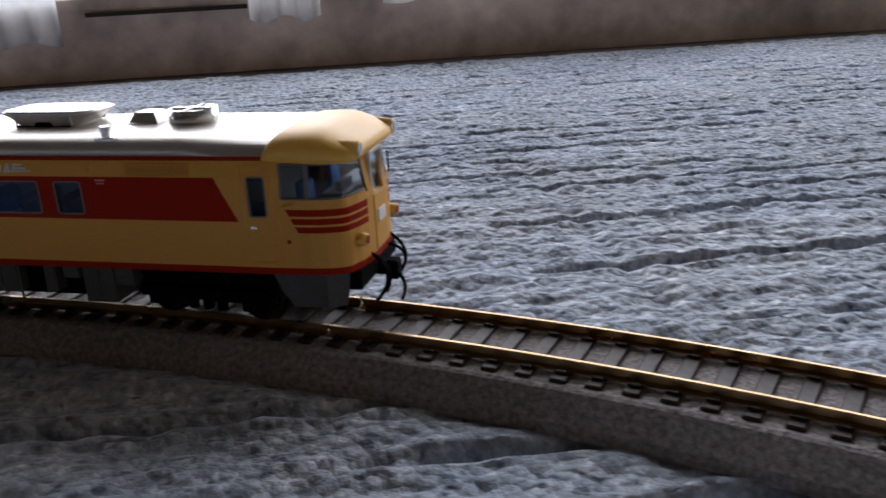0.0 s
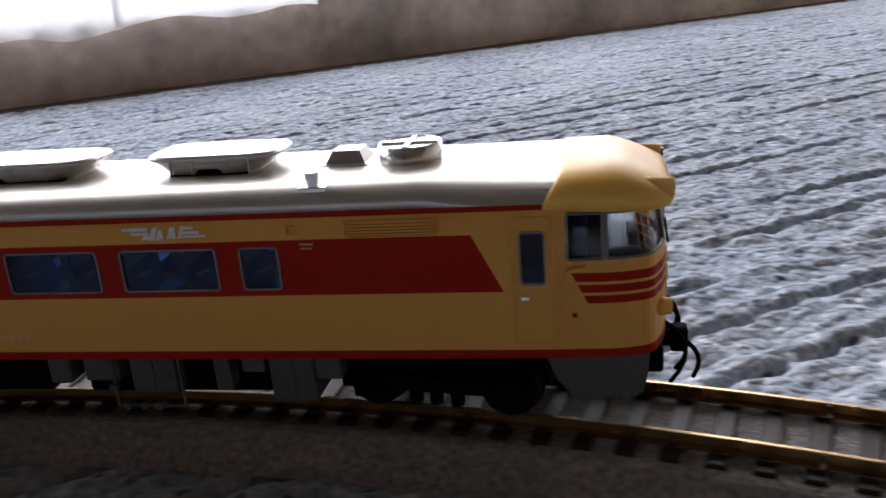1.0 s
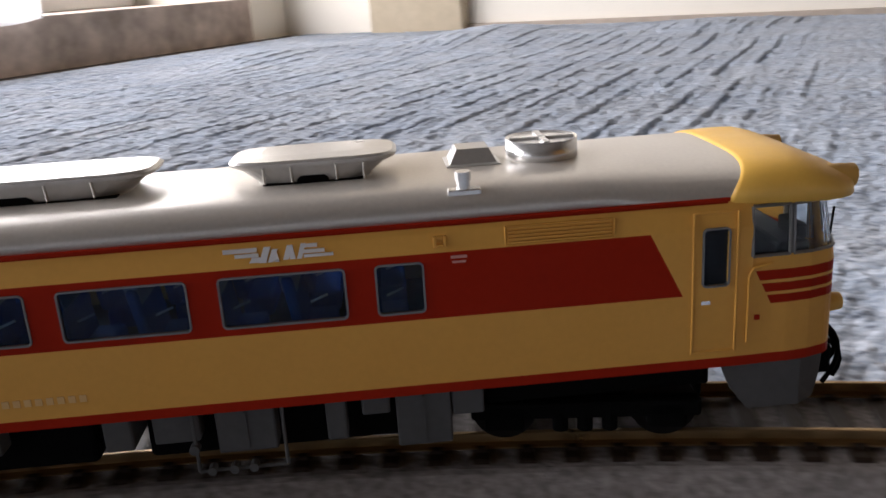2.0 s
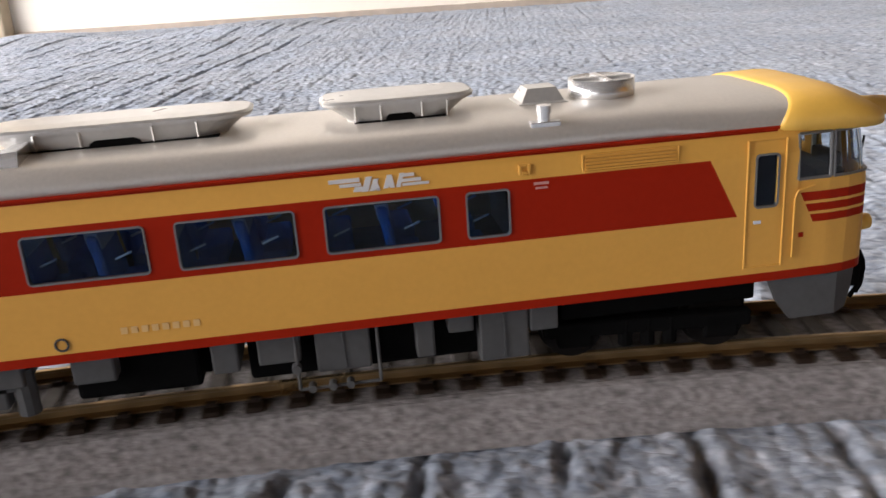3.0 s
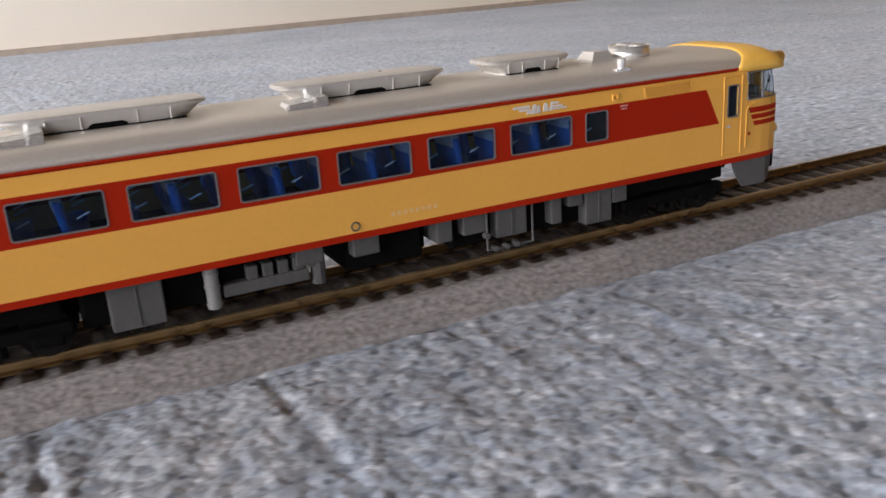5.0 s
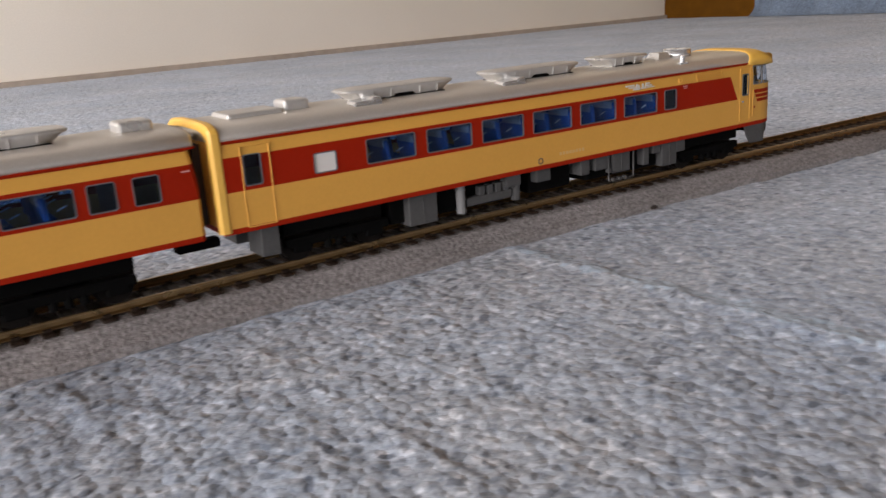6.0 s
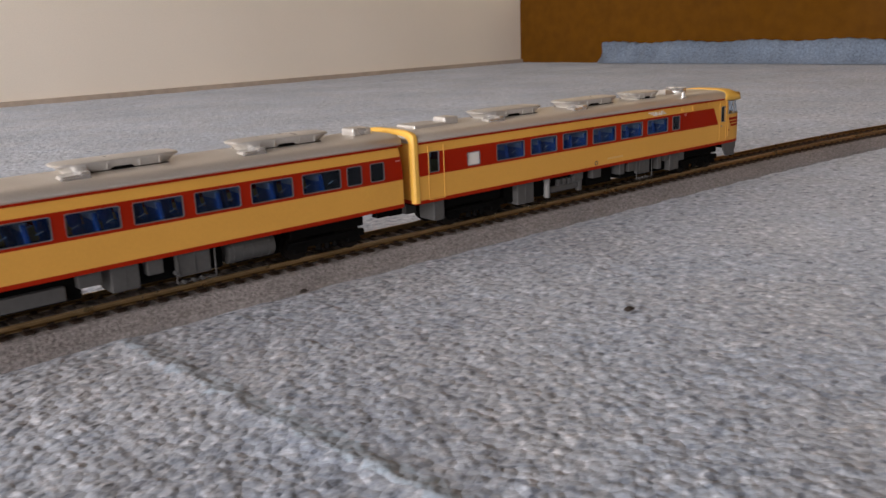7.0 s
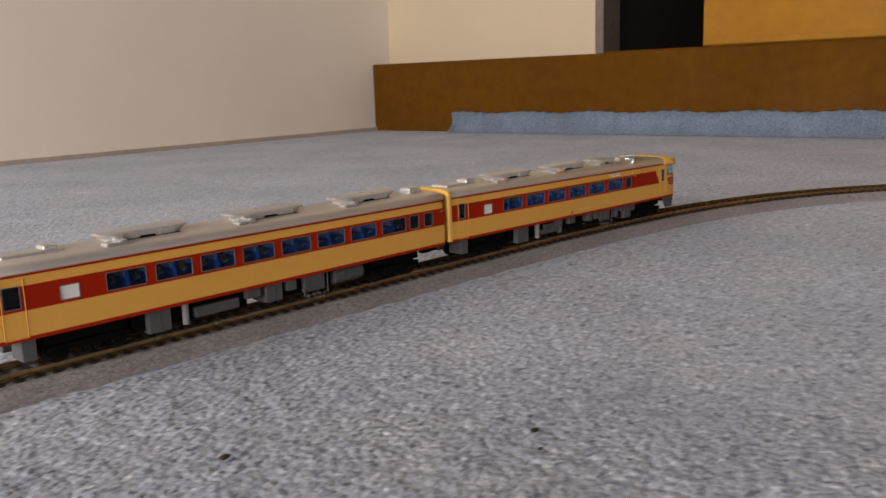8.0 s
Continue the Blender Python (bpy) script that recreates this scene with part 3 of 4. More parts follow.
def roof_arc(y_half, z0, z1, n=16):
    pts = []
    for i in range(n + 1):
        a = math.pi * i / n
        c, s = math.cos(a), math.sin(a)
        pts.append((y_half * math.copysign(abs(c) ** 0.5, c), z0 + (z1 - z0) * abs(s) ** 0.6))
    return pts


def loft(sections, mats=None):
    bm = bmesh.new()
    rings = [[bm.verts.new(p) for p in s] for s in sections]
    for a, b in zip(rings, rings[1:]):
        for i in range(len(a)):
            bm.faces.new((a[i], a[(i + 1) % len(a)], b[(i + 1) % len(a)], b[i]))
    bm.faces.new(rings[0][::-1]), bm.faces.new(rings[-1])
    bmesh.ops.recalc_face_normals(bm, faces=bm.faces)
    return bm


def cooler(coach, x0, x1, cowl=True):
    """Boat-shaped roof cooler: flared sides and ends, rim, ribs, a dark slot and a bright cowl at the rear."""
    zb, zt = 0.0446, 0.0497
    slim = 0.78

    def outline(inset, half, z):
        mid, a, pts = (x0 + x1) / 2, (x1 - x0) / 2 - inset, []
        for i in range(36):
            t = 2 * math.pi * i / 36
            co, si = math.cos(t), math.sin(t)
            pts.append((mid + a * math.copysign(abs(co) ** (0.35 if a > 0.016 else 0.42), co), slim * half * math.copysign(abs(si) ** 0.5, si), z))
        return pts

    bm = loft([outline(0.0046, 0.0084, zb), outline(0.0042, 0.0086, zb + 0.0018), outline(0.0018, 0.0090, zb + 0.0036), outline(0.0002, 0.0092, zt - 0.0009), outline(0.0, 0.0093, zt - 0.0004), outline(0.0006, 0.0088, zt), outline(0.0050, 0.0050, zt + 0.0003)])
    unit = part("cooler", bm, SILVER, coach, "silver boat-shaped roof cooler")
    length = x1 - x0
    for f in (0.22, 0.38, 0.64, 0.80):
        x = x0 + length * f
        for sgn in (-1, 1):
            bm = rod((x, sgn * 0.0086 * slim, zb + 0.0012), (x, sgn * 0.0093 * slim, zt - 0.0009), 0.00022, 6)
            part("rib", bm, SILVER, unit)
    for sgn in (-1, 1):
        ys = sorted((sgn * 0.0050, sgn * 0.0070))
        part("slot", loft([[(x0 + length * a, ys[0], z), (x0 + length * b, ys[0], z), (x0 + length * b, ys[1], z), (x0 + length * a, ys[1], z)] for z, a, b in ((0.0455, 0.40, 0.60), (0.0467, 0.41, 0.59), (0.0472, 0.43, 0.57))]), BLACK, unit, "black drain slot")
        # black strip paints the contact shade between cooler and roof
        part("gap_shade", box((x0 + 0.0055, ys[0], 0.0454), (x1 - 0.0055, ys[1] - 0.0001, 0.0463)), BLACK, unit, "black strip standing in for the shade under the cooler")
    if cowl:
        secs = []
        for x, low, high, inner in ((x0 - 0.0010, 0.0440, 0.0459, -0.0085), (x0 - 0.0002, 0.0440, 0.0466, -0.0075), (x0 + 0.0054, 0.0440, 0.0469, -0.0060), (x0 + 0.0062, 0.0442, 0.0475, -0.0060), (x0 + 0.0088, 0.0445, 0.0477, -0.0060)):
            secs.append([(x, -0.0140, low), (x, -0.0136, high - 0.0006), (x, -0.0128, high), (x, inner, high + 0.0002), (x, inner, low)])
        part("cowl", loft(secs), FANMETAL, unit, "bright plated air cowl")


def seats(coach, x0, x1):
    bm = box((-0.0026, -0.0058, 0), (0.0026, 0.0058, 0.0035), 0.0006)
    box((-0.0034, -0.0058, 0.0033), (-0.0016, 0.0058, 0.0125), 0.0006, bm)
    for v in bm.verts:
        v.co.x -= 0.16 * max(0.0, v.co.z - 0.0034)
    me = bpy.data.meshes.new("seat")
    bm.to_mesh(me)
    bm.free()
    me.materials.append(SEAT)
    bm = box((-0.0036, -0.0052, 0.0100), (-0.0014, 0.0052, 0.0128), 0.0003)
    for v in bm.verts:
        v.co.x -= 0.16 * max(0.0, v.co.z - 0.0034)
    cover = bpy.data.meshes.new("headrest_cover")
    bm.to_mesh(cover)
    bm.free()
    cover.materials.append(COVER)
    # short white slanting bars, a pale streak on each side of a seat
    bm = bmesh.new()
    for yy in (-0.0061, 0.0061):
        rod((-0.0006, yy, 0.0086), (0.0020, yy, 0.0096), 0.0002, 6, bm)
    streak = bpy.data.meshes.new("streak_bar")
    bm.to_mesh(streak)
    bm.free()
    streak.materials.append(WHITE)
    x = x0
    while x < x1:
        for y in (-0.0090, 0.0090):
            ob = new("seat", me)
            ob.parent, ob.location = coach, (x, y, 0.0212)
            c = new("headrest_cover", cover)
            c.parent, c.location = ob, (0, 0, 0)
            r = new("streak_bar", streak)
            r.parent = ob
        x += WIN_PITCH / 2


def undercarriage(coach, boxes):
    for x0, x1, z0, z1 in boxes:
        for sgn in (-1, 1):
            ys = sorted((sgn * 0.0050, sgn * 0.0160))
            bx = part("equipment_box", box((x0, ys[0], z0), (x1, ys[1], z1), 0.0004), GREY, coach, "grey underfloor equipment box")
            if x1 - x0 > 0.0085:
                bm = bmesh.new()
                x = (x0 + x1) / 2
                yy = sorted((sgn * 0.0160, sgn * 0.01625))
                box((x - 0.0002, yy[0], z0 + 0.0008), (x + 0.0002, yy[1], z1 - 0.0008), 0, bm)
                part("hatch_seam", bm, GREY, bx)


def piping(coach, x0, x1, z0, z1):
    for sgn in (-1, 1):
        y = sgn * 0.0166
        bm = bmesh.new()
        rod((x0, y, z0), (x1, y, z0), 0.0003, 8, bm)
        rod((x0, y, z0), (x0, y, z1), 0.0003, 8, bm)
        rod((x1, y, z0), (x1, y, z1), 0.0003, 8, bm)
        for f in (0.15, 0.4, 0.62):
            x = x0 + (x1 - x0) * f
            rod((x, y - 0.0009, z0 + 0.0002), (x, y + 0.0009, z0 + 0.0002), 0.0007, 10, bm)
        rod((x0 - 0.0002, y - 0.0008, z0 + 0.004), (x0 - 0.0002, y + 0.0008, z0 + 0.004), 0.0008, 10, bm)
        part("pipe_frame", bm, GREY, coach, "grey pipe frame with valves")


def bogie(coach, x):
    b = part("bogie", box((x - 0.0200, -0.0070, 0.0045), (x + 0.0200, 0.0070, 0.0120), 0.001), BLACK, coach, "black bogie frame with sprung side frames")
    for sgn in (-1, 1):
        bm = bmesh.new()
        ys = sorted((sgn * 0.0112, sgn * 0.0140))
        box((x - 0.0185, ys[0], 0.0052), (x + 0.0185, ys[1], 0.0082), 0.0006, bm)
        for dx in (-0.0131, 0.0131):
            box((x + dx - 0.0032, ys[0], 0.0032), (x + dx + 0.0032, ys[1] + 0.0003 * sgn * (sgn > 0), 0.0078), 0.0006, bm)
        for dx in (-0.004, 0.0, 0.004):
            rod((x + dx, sgn * 0.0128, 0.0030), (x + dx, sgn * 0.0128, 0.0080), 0.0013, 10, bm)
        part("side_frame", bm, BLACK, b)
    for dx in (-0.0131, 0.0131):
        bm = rod((x + dx, -0.0110, 0.0054), (x + dx, 0.0110, 0.0054), 0.0010, 10)
        for sgn in (-1, 1):
            rod((x + dx, sgn * 0.0074, 0.0054), (x + dx, sgn * 0.0102, 0.0054), 0.0054, 28, bm)
            rod((x + dx, sgn * 0.0067, 0.0054), (x + dx, sgn * 0.0075, 0.0054), 0.0060, 28, bm)
        part("wheelset", bm, WHEEL, b, "dark metal wheelset")
    b.data.transform(Matrix.Translation((-x, 0, 0)))
    for c in b.children:
        c.data.transform(Matrix.Translation((-x, 0, 0)))
    b.location = (x, 0, 0)
    return b


def side_marks(coach, sgn, marks, mat, name, label, out=0.00012):
    for x0, x1, z0, z1 in marks:
        ys = sorted((sgn * (half_width((z0 + z1) / 2) - 0.0001), sgn * (half_width((z0 + z1) / 2) + out)))
        part(name, box((x0, ys[0], z0), (x1, ys[1], z1)), mat, coach, label)


def slanted_mark(coach, sgn, a, b, z0, z1, slope):
    """One raised silver stroke of the winged emblem, leaning by slope metres from foot to head."""
    bm = box((a, -0.00014, z0), (b, 0.00014, z1))
    for v in bm.verts:
        if v.co.z > (z0 + z1) / 2:
            v.co.x += slope
        v.co.y += sgn * (half_width(v.co.z) + 0.0001)
    part("emblem", bm, EMBLEM, coach, "silver winged emblem stroke")


def coach_shell(coach, wins, cab, stripe_tip):
    """Plan points go up the right side from the rear, round the front and back down the left."""
    cuts = sorted({round(v, 5) for w in wins for v in w[:2]} | {-LONG, round(-LONG + 0.006, 5)})
    right = [(x, -HALF, None) for x in cuts]
    if cab:
        right = [p for p in right if p[0] < 0.094]
        right += [(0.1022, -HALF, (0.0266, 0.0367, -0.0050)), (0.1053, -HALF, None), (0.1090, -HALF, None), (0.1128, -0.0180, None), (0.1160, -0.01785, (0.0242, 0.0296, -0.0026))]
        nose = [(0.1186, -0.01785), (0.1192, -0.01780), (0.1224, -0.0174), (0.1254, -0.0164), (0.1262, -0.0159), (0.1270, -0.0150), (0.1284, -0.0115), (0.1292, -0.0078), (0.1293, -0.0066), (0.1295, -0.0052), (0.1296, -0.0030)]
        right += [(x, y, None) for x, y in nose]
    else:
        right += [(LONG - 0.006, -HALF, None), (LONG - 0.0012, -HALF, None), (LONG, -HALF + 0.0012, None), (LONG, -0.0060, None)]
    rear = [(-LONG, 0.0060, None), (-LONG, -0.0060, None)]
    plan = right + [(x, -y, t) for x, y, t in reversed(right)] + rear
    n_r = len(right)

    def cell(i, j):
        z = (SIDE_Z[j] + SIDE_Z[j + 1]) / 2
        k = i if i < n_r - 1 else (2 * n_r - 2 - i if i < 2 * n_r - 1 else None)
        if i == n_r - 1 or k is None:
            if k is None:
                return 1 if z < 0.0160 else 0
            if cab:
                return 1 if z < 0.0160 else (None if 0.0296 < z < 0.0396 else 0)
            return 1 if z < 0.0160 else (2 if z < 0.0367 else 0)
        xa, xb = right[k][0], right[k + 1][0]
        xm = (xa + xb) / 2
        if z < 0.0160:
            return 1
        if not cab and k >= n_r - 2:
            return 0
        for x0, x1, z0, z1 in wins:
            if x0 - 1e-5 < xm < x1 + 1e-5 and z0 < z < z1:
                return None
        if cab and xa > 0.1127:
            glazed = 0.0320 < z < 0.0396
            if glazed and xm < 0.12915:
                return None
            if 0.0242 < z < 0.0296 and k >= right_bar and xm < 0.1292:
                return 0 if (0.0256 < z < 0.0261 or 0.0275 < z < 0.0280) else 1
            return 0
        if 0.0266 < z < 0.0367 and (not cab or xm < stripe_tip):
            return 1
        if z > 0.0404 and (not cab or xm < 0.109):
            return 1
        return 0

    right_bar = next((i for i, p in enumerate(right) if abs(p[0] - 0.1160) < 1e-6), 0)
    return part("body", shell(plan, cell, SIDE_Z), [CREAM, RED, BLACK], coach, "cream body shell with maroon window band and sill line"), right


def hose(pts, r, mat, coach, name="hose"):
    bm = bmesh.new()
    rings = []
    for i, p in enumerate(pts):
        way = (Vector(pts[min(i + 1, len(pts) - 1)]) - Vector(pts[max(i - 1, 0)])).normalized()
        u = way.cross(Vector((0, 1, 0.1))).normalized()
        v = way.cross(u)
        rings.append([bm.verts.new(Vector(p) + r * (u * math.cos(a * math.pi / 4) + v * math.sin(a * math.pi / 4))) for a in range(8)])
    for a, b in zip(rings, rings[1:]):
        for i in range(8):
            bm.faces.new((a[i], a[(i + 1) % 8], b[(i + 1) % 8], b[i]))
    bm.faces.new(rings[0]), bm.faces.new(rings[-1])
    bmesh.ops.recalc_face_normals(bm, faces=bm.faces)
    return smooth(part(name, bm, mat, coach))


def arc_points(a, b, sag, n=7):
    a, b = Vector(a), Vector(b)
    return [a.lerp(b, i / n) + Vector(sag) * (4 * (i / n) * (1 - i / n)) for i in range(n + 1)]


def make_coach(cab):
    label = "cream and maroon model diesel railcar with driving cab and silver roof" if cab else "cream and maroon model passenger coach with long silver roof"
    coach = tagged(empty("railcar" if cab else "passenger_coach"), label, "model train", "coaches of the model train")
    zb, zt = 0.0280, 0.0353
    big = [0.0519 - WIN_PITCH * i for i in range(6)] if cab else [0.0949 - WIN_PITCH * i for i in range(8)]
    wins = [(x - WIN_W, x, zb, zt) for x in big]
    if cab:
        wins += [(0.0567, 0.0633, zb, zt), (0.1053, 0.1090, zb, 0.0367), (-0.0980, -0.0908, zb, 0.0337), (-0.1203, -0.1153, zb, 0.0367)]
    else:
        wins += [(0.1104, 0.1172, zb, zt), (0.0985, 0.1055, zb, zt), (-0.1020, -0.0942, zb, 0.0337), (-0.1245, -0.1180, zb, 0.0367)]
    coach_shell(coach, wins, cab, 0.0995)
    for w in wins:
        for sgn in (-1, 1):
            frosted = w[3] == 0.0337
            f = window(coach, *w, sgn, FROSTED if frosted else GLASS, FRAME)
            if frosted:
                tagged(f, "white frosted lavatory window")
    # roof
    front = 0.1092 if cab else LONG
    secs = []
    for x, k in ((-LONG, 0.96), (-LONG + 0.001, 1.0), *[(-LONG + (front + LONG) * i / 12, 1.0) for i in range(1, 12)], (front - (0 if cab else 0.001), 1.0), (front, 1.0 if cab else 0.96)):
        lead = 0.0036 if cab and x > front - 1e-6 else 0.0
        secs.append([(x + lead * max(0.0, (z - 0.0411) / 0.0050) ** 1.3, y * k, 0.0411 + (z - 0.0411) * k) for y, z in roof_arc(0.0176, 0.0411, 0.0461)])
    smooth(part("roof", loft(secs), ROOF, coach, "silver painted roof"))
    for sgn in (-1, 1):
        ys = sorted((sgn * 0.0171, sgn * 0.01785))
        part("gutter", box((-LONG + 0.0005, ys[0], 0.0408), (front, ys[1], 0.0414), 0.0001, segments=1), RED, coach, "thin maroon gutter line")
    # interior
    part("floor_pan", box((-0.1270, -0.0165, 0.0190), (0.1100 if cab else 0.1270, 0.0165, 0.0212)), DARK, coach, "dark interior floor")
    for x in ((0.0665, -0.0850) if cab else (0.1090, -0.0870)):
        part("partition", box((x, -0.0165, 0.0212), (x + 0.001, 0.0165, 0.0408)), DARK, coach)
    seats(coach, -0.078, 0.064) if cab else seats(coach, -0.079, 0.100)
    # roof coolers and vents
    if cab:
        cooler(coach, 0.0350, 0.0612, False)
        cooler(coach, -0.0195, 0.0240)
        cooler(coach, -0.0790, -0.0355)
        bm = loft([[(a, -w, z), (b, -w, z), (b, w, z), (a, w, z)] for a, b, w, z in ((0.0688, 0.0774, 0.0042, 0.0458), (0.0688, 0.0774, 0.0042, 0.0462), (0.0694, 0.0768, 0.0036, 0.0464), (0.0706, 0.0757, 0.0026, 0.0486))])
        part("roof_hatch", bm, SILVER, coach, "small tapered roof vent")
        bm = rod((0.0846, 0, 0.0450), (0.0846, 0, 0.0492), 0.0058, 48)
        top = [f for f in bm.faces if f.calc_center_median().z > 0.0491]
        r = bmesh.ops.inset_region(bm, faces=top, thickness=0.0006)
        bmesh.ops.translate(bm, verts=list({v for f in top for v in f.verts}), vec=(0, 0, -0.0003))
        for f in bm.faces:
            f.smooth = abs(f.normal.z) < 0.5
        fan = part("fan_shroud", bm, FANMETAL, coach, "round plated fan shroud")
        bm = box((0.0794, -0.0005, 0.0486), (0.0898, 0.0005, 0.0493))
        box((0.0841, -0.0052, 0.0486), (0.0851, 0.0052, 0.0493), 0, bm)
        rod((0.0846, 0, 0.0470), (0.0846, 0, 0.0486), 0.0022, 20, bm)
        part("grille", bm, SILVER, fan)
        bm = rod((0.0703, -0.0150, 0.0440), (0.0703, -0.0150, 0.0471), 0.0010, 16)
        rod((0.0703, -0.0150, 0.0465), (0.0703, -0.0150, 0.0478), 0.0012, 16, bm)
        box((0.0679, -0.0162, 0.0438), (0.0728, -0.0140, 0.0453), 0.0002, bm)
        part("whistle", bm, FANMETAL, coach, "plated whistle on a bracket")
        part("roof_plate", box((-0.1190, -0.0070, 0.0448), (-0.1010, 0.0070, 0.0474), 0.0008), SILVER, coach)
        part("roof_box", box((-0.0995, -0.0045, 0.0450), (-0.0910, 0.0045, 0.0492), 0.0010), SILVER, coach)
    else:
        cooler(coach, 0.0560, 0.1000)
        cooler(coach, -0.0110, 0.0340)
        cooler(coach, -0.0775, -0.0340)
        part("roof_box", box((0.1125, -0.0045, 0.0450), (0.1225, 0.0045, 0.0490), 0.0010), SILVER, coach)
        part("roof_plate", box((-0.1190, -0.0060, 0.0450), (-0.0930, 0.0060, 0.0472), 0.0008), SILVER, coach)
        part("roof_box", box((-0.1010, -0.0040, 0.0450), (-0.0950, 0.0040, 0.0487), 0.0008), SILVER, coach)
    # doors
    for sgn in (-1, 1):
        if cab:
            moulding(coach, "door", 0.1035, 0.1106, 0.0170, 0.0394, sgn, mat=CREAM, label="narrow cream cab door with moulded edge")
            side_marks(coach, sgn, [(0.1050, 0.1064, 0.0250, 0.0256)], CHROME, "door_handle", "small metal door handle")
            rod_bm = rod((0.1122, sgn * 0.0184, 0.0185), (0.1122, sgn * 0.0184, 0.0290), 0.0002, 8)
            rod((0.1122, sgn * 0.0184, 0.0290), (0.1128, sgn * 0.0184, 0.0302), 0.0002, 8, rod_bm)
            rod((0.1128, sgn * 0.0184, 0.0302), (0.1158, sgn * 0.0183, 0.0308), 0.0002, 8, rod_bm)
            part("handrail", rod_bm, CREAM, coach)
            moulding(coach, "door", -0.1212, -0.1120, 0.0155, 0.0394, sgn, mat=CREAM, label="cream rear passenger door with moulded edge")
            # louvre grille, emblem, lamp, data panel
            for i in range(5):
                side_marks(coach, sgn, [(0.0762, 0.0914, 0.0372 + 0.00052 * i, 0.03745 + 0.00052 * i)], CREAM, "louvre", "", 0.00035)
            moulding(coach, "louvre_frame", 0.0756, 0.0920, 0.0368, 0.0398, sgn, 0.0003, 0.0002, CREAM)
            for a, b, z0, z1, slope in ((0.0352, 0.0400, 0.0390, 0.0396, 0.0), (0.0368, 0.0402, 0.0383, 0.0388, 0.0), (0.0388, 0.0402, 0.0375, 0.0382, 0.0004), (0.0402, 0.0412, 0.0374, 0.0396, 0.0008), (0.0414, 0.0422, 0.0374, 0.0392, 0.0008), (0.0424, 0.0431, 0.0374, 0.0390, -0.0004), (0.0436, 0.0444, 0.0376, 0.0396, 0.0007), (0.0446, 0.0454, 0.0376, 0.0395, -0.0003), (0.0456, 0.0463, 0.0376, 0.0397, 0.0007), (0.0464, 0.0486, 0.0391, 0.0396, 0.0), (0.0464, 0.0496, 0.0383, 0.0388, 0.0), (0.0466, 0.0508, 0.0377, 0.0381, 0.0)):
                slanted_mark(coach, sgn, a, b, z0, z1, slope)
            side_marks(coach, sgn, [(0.0676, 0.0700, 0.0357, 0.0361), (0.0678, 0.0698, 0.0350, 0.0353)], PINK, "lettering_bar", "pale lettering bar")
            moulding(coach, "side_lamp", 0.0652, 0.0672, 0.0375, 0.0392, sgn, 0.0005, 0.0004, CREAM)
            side_marks(coach, sgn, [(0.0004 + 0.0016 * i, 0.0014 + 0.0016 * i, 0.0183, 0.0194) for i in range(8)], NUMBER, "number_bar", "pale grey number bar")
            bm = bmesh.new()
            for a in range(16):
                p, q = [(-0.0088 + 0.0010 * math.cos(t), sgn * (HALF + 0.0001), 0.0176 + 0.0010 * math.sin(t)) for t in (a * math.pi / 8, (a + 1) * math.pi / 8)]
                rod(p, q, 0.00018, 6, bm)
            part("filler_ring", bm, GREY, coach)
            side_marks(coach, sgn, [(0.1134, 0.1142, 0.0218, 0.0226)], RED, "marker", "small red marker")
        else:
            moulding(coach, "door", -0.1255, -0.1160, 0.0155, 0.0394, sgn, mat=CREAM, label="cream passenger door with moulded edge")
            side_marks(coach, sgn, [(0.1238, 0.1262, 0.0348, 0.0352)], PINK, "lettering_bar", "pale lettering bar")
    # underfloor
    # added black fillers stand in for the deep shade over the bogies
    for a, b in ((0.0725, 0.1085), (-0.1085, -0.0735)):
        part("bogie_shield", box((a, -0.0135, 0.0092), (b, 0.0135, 0.0142), 0.0006), BLACK, coach, "black filler added to keep the space above the bogie dark")
    if cab:
        undercarriage(coach, [(0.0578, 0.0664, 0.0046, 0.0140), (0.0666, 0.0716, 0.0092, 0.0140), (0.0469, 0.0501, 0.0068, 0.0140), (0.0525, 0.0569, 0.0106, 0.0140), (0.0300, 0.0392, 0.0063, 0.0140), (0.0205, 0.0275, 0.0088, 0.0140), (0.0130, 0.0174, 0.0082, 0.0140), (-0.0091, -0.0023, 0.0093, 0.0140), (-0.0645, -0.0532, 0.0038, 0.0140), (-0.1170, -0.1110, 0.0050, 0.0140), (-0.0232, -0.0165, 0.0100, 0.0140)])
        piping(coach, 0.0268, 0.0404, 0.0040, 0.0138)
        # added black blocks stand in for shade between the equipment boxes
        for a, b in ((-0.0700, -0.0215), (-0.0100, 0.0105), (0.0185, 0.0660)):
            part("underfloor_block", box((a, -0.0125, 0.0048), (b, 0.0125, 0.0142), 0.0008), BLACK, coach, "black filler block added to keep the underfloor gaps dark")
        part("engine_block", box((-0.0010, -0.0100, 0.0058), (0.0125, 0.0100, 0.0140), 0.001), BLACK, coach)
        for sgn in (-1, 1):
            bm = rod((-0.0425, sgn * 0.0145, 0.0042), (-0.0425, sgn * 0.0145, 0.0140), 0.0016, 14)
            for z in (0.005, 0.009, 0.012):
                rod((-0.0425, sgn * 0.0145, z), (-0.0425, sgn * 0.0145, z + 0.0006), 0.0018, 14, bm)
            part("air_cylinder", bm, PALEGREY, coach, "pale grey upright air cylinder")
            yy = sorted((sgn * 0.0080, sgn * 0.0150))
            part("engine_rail", box((-0.0402, yy[0], 0.0060), (-0.0200, yy[1], 0.0090), 0.0004), GREY, coach)
            bm = bmesh.new()
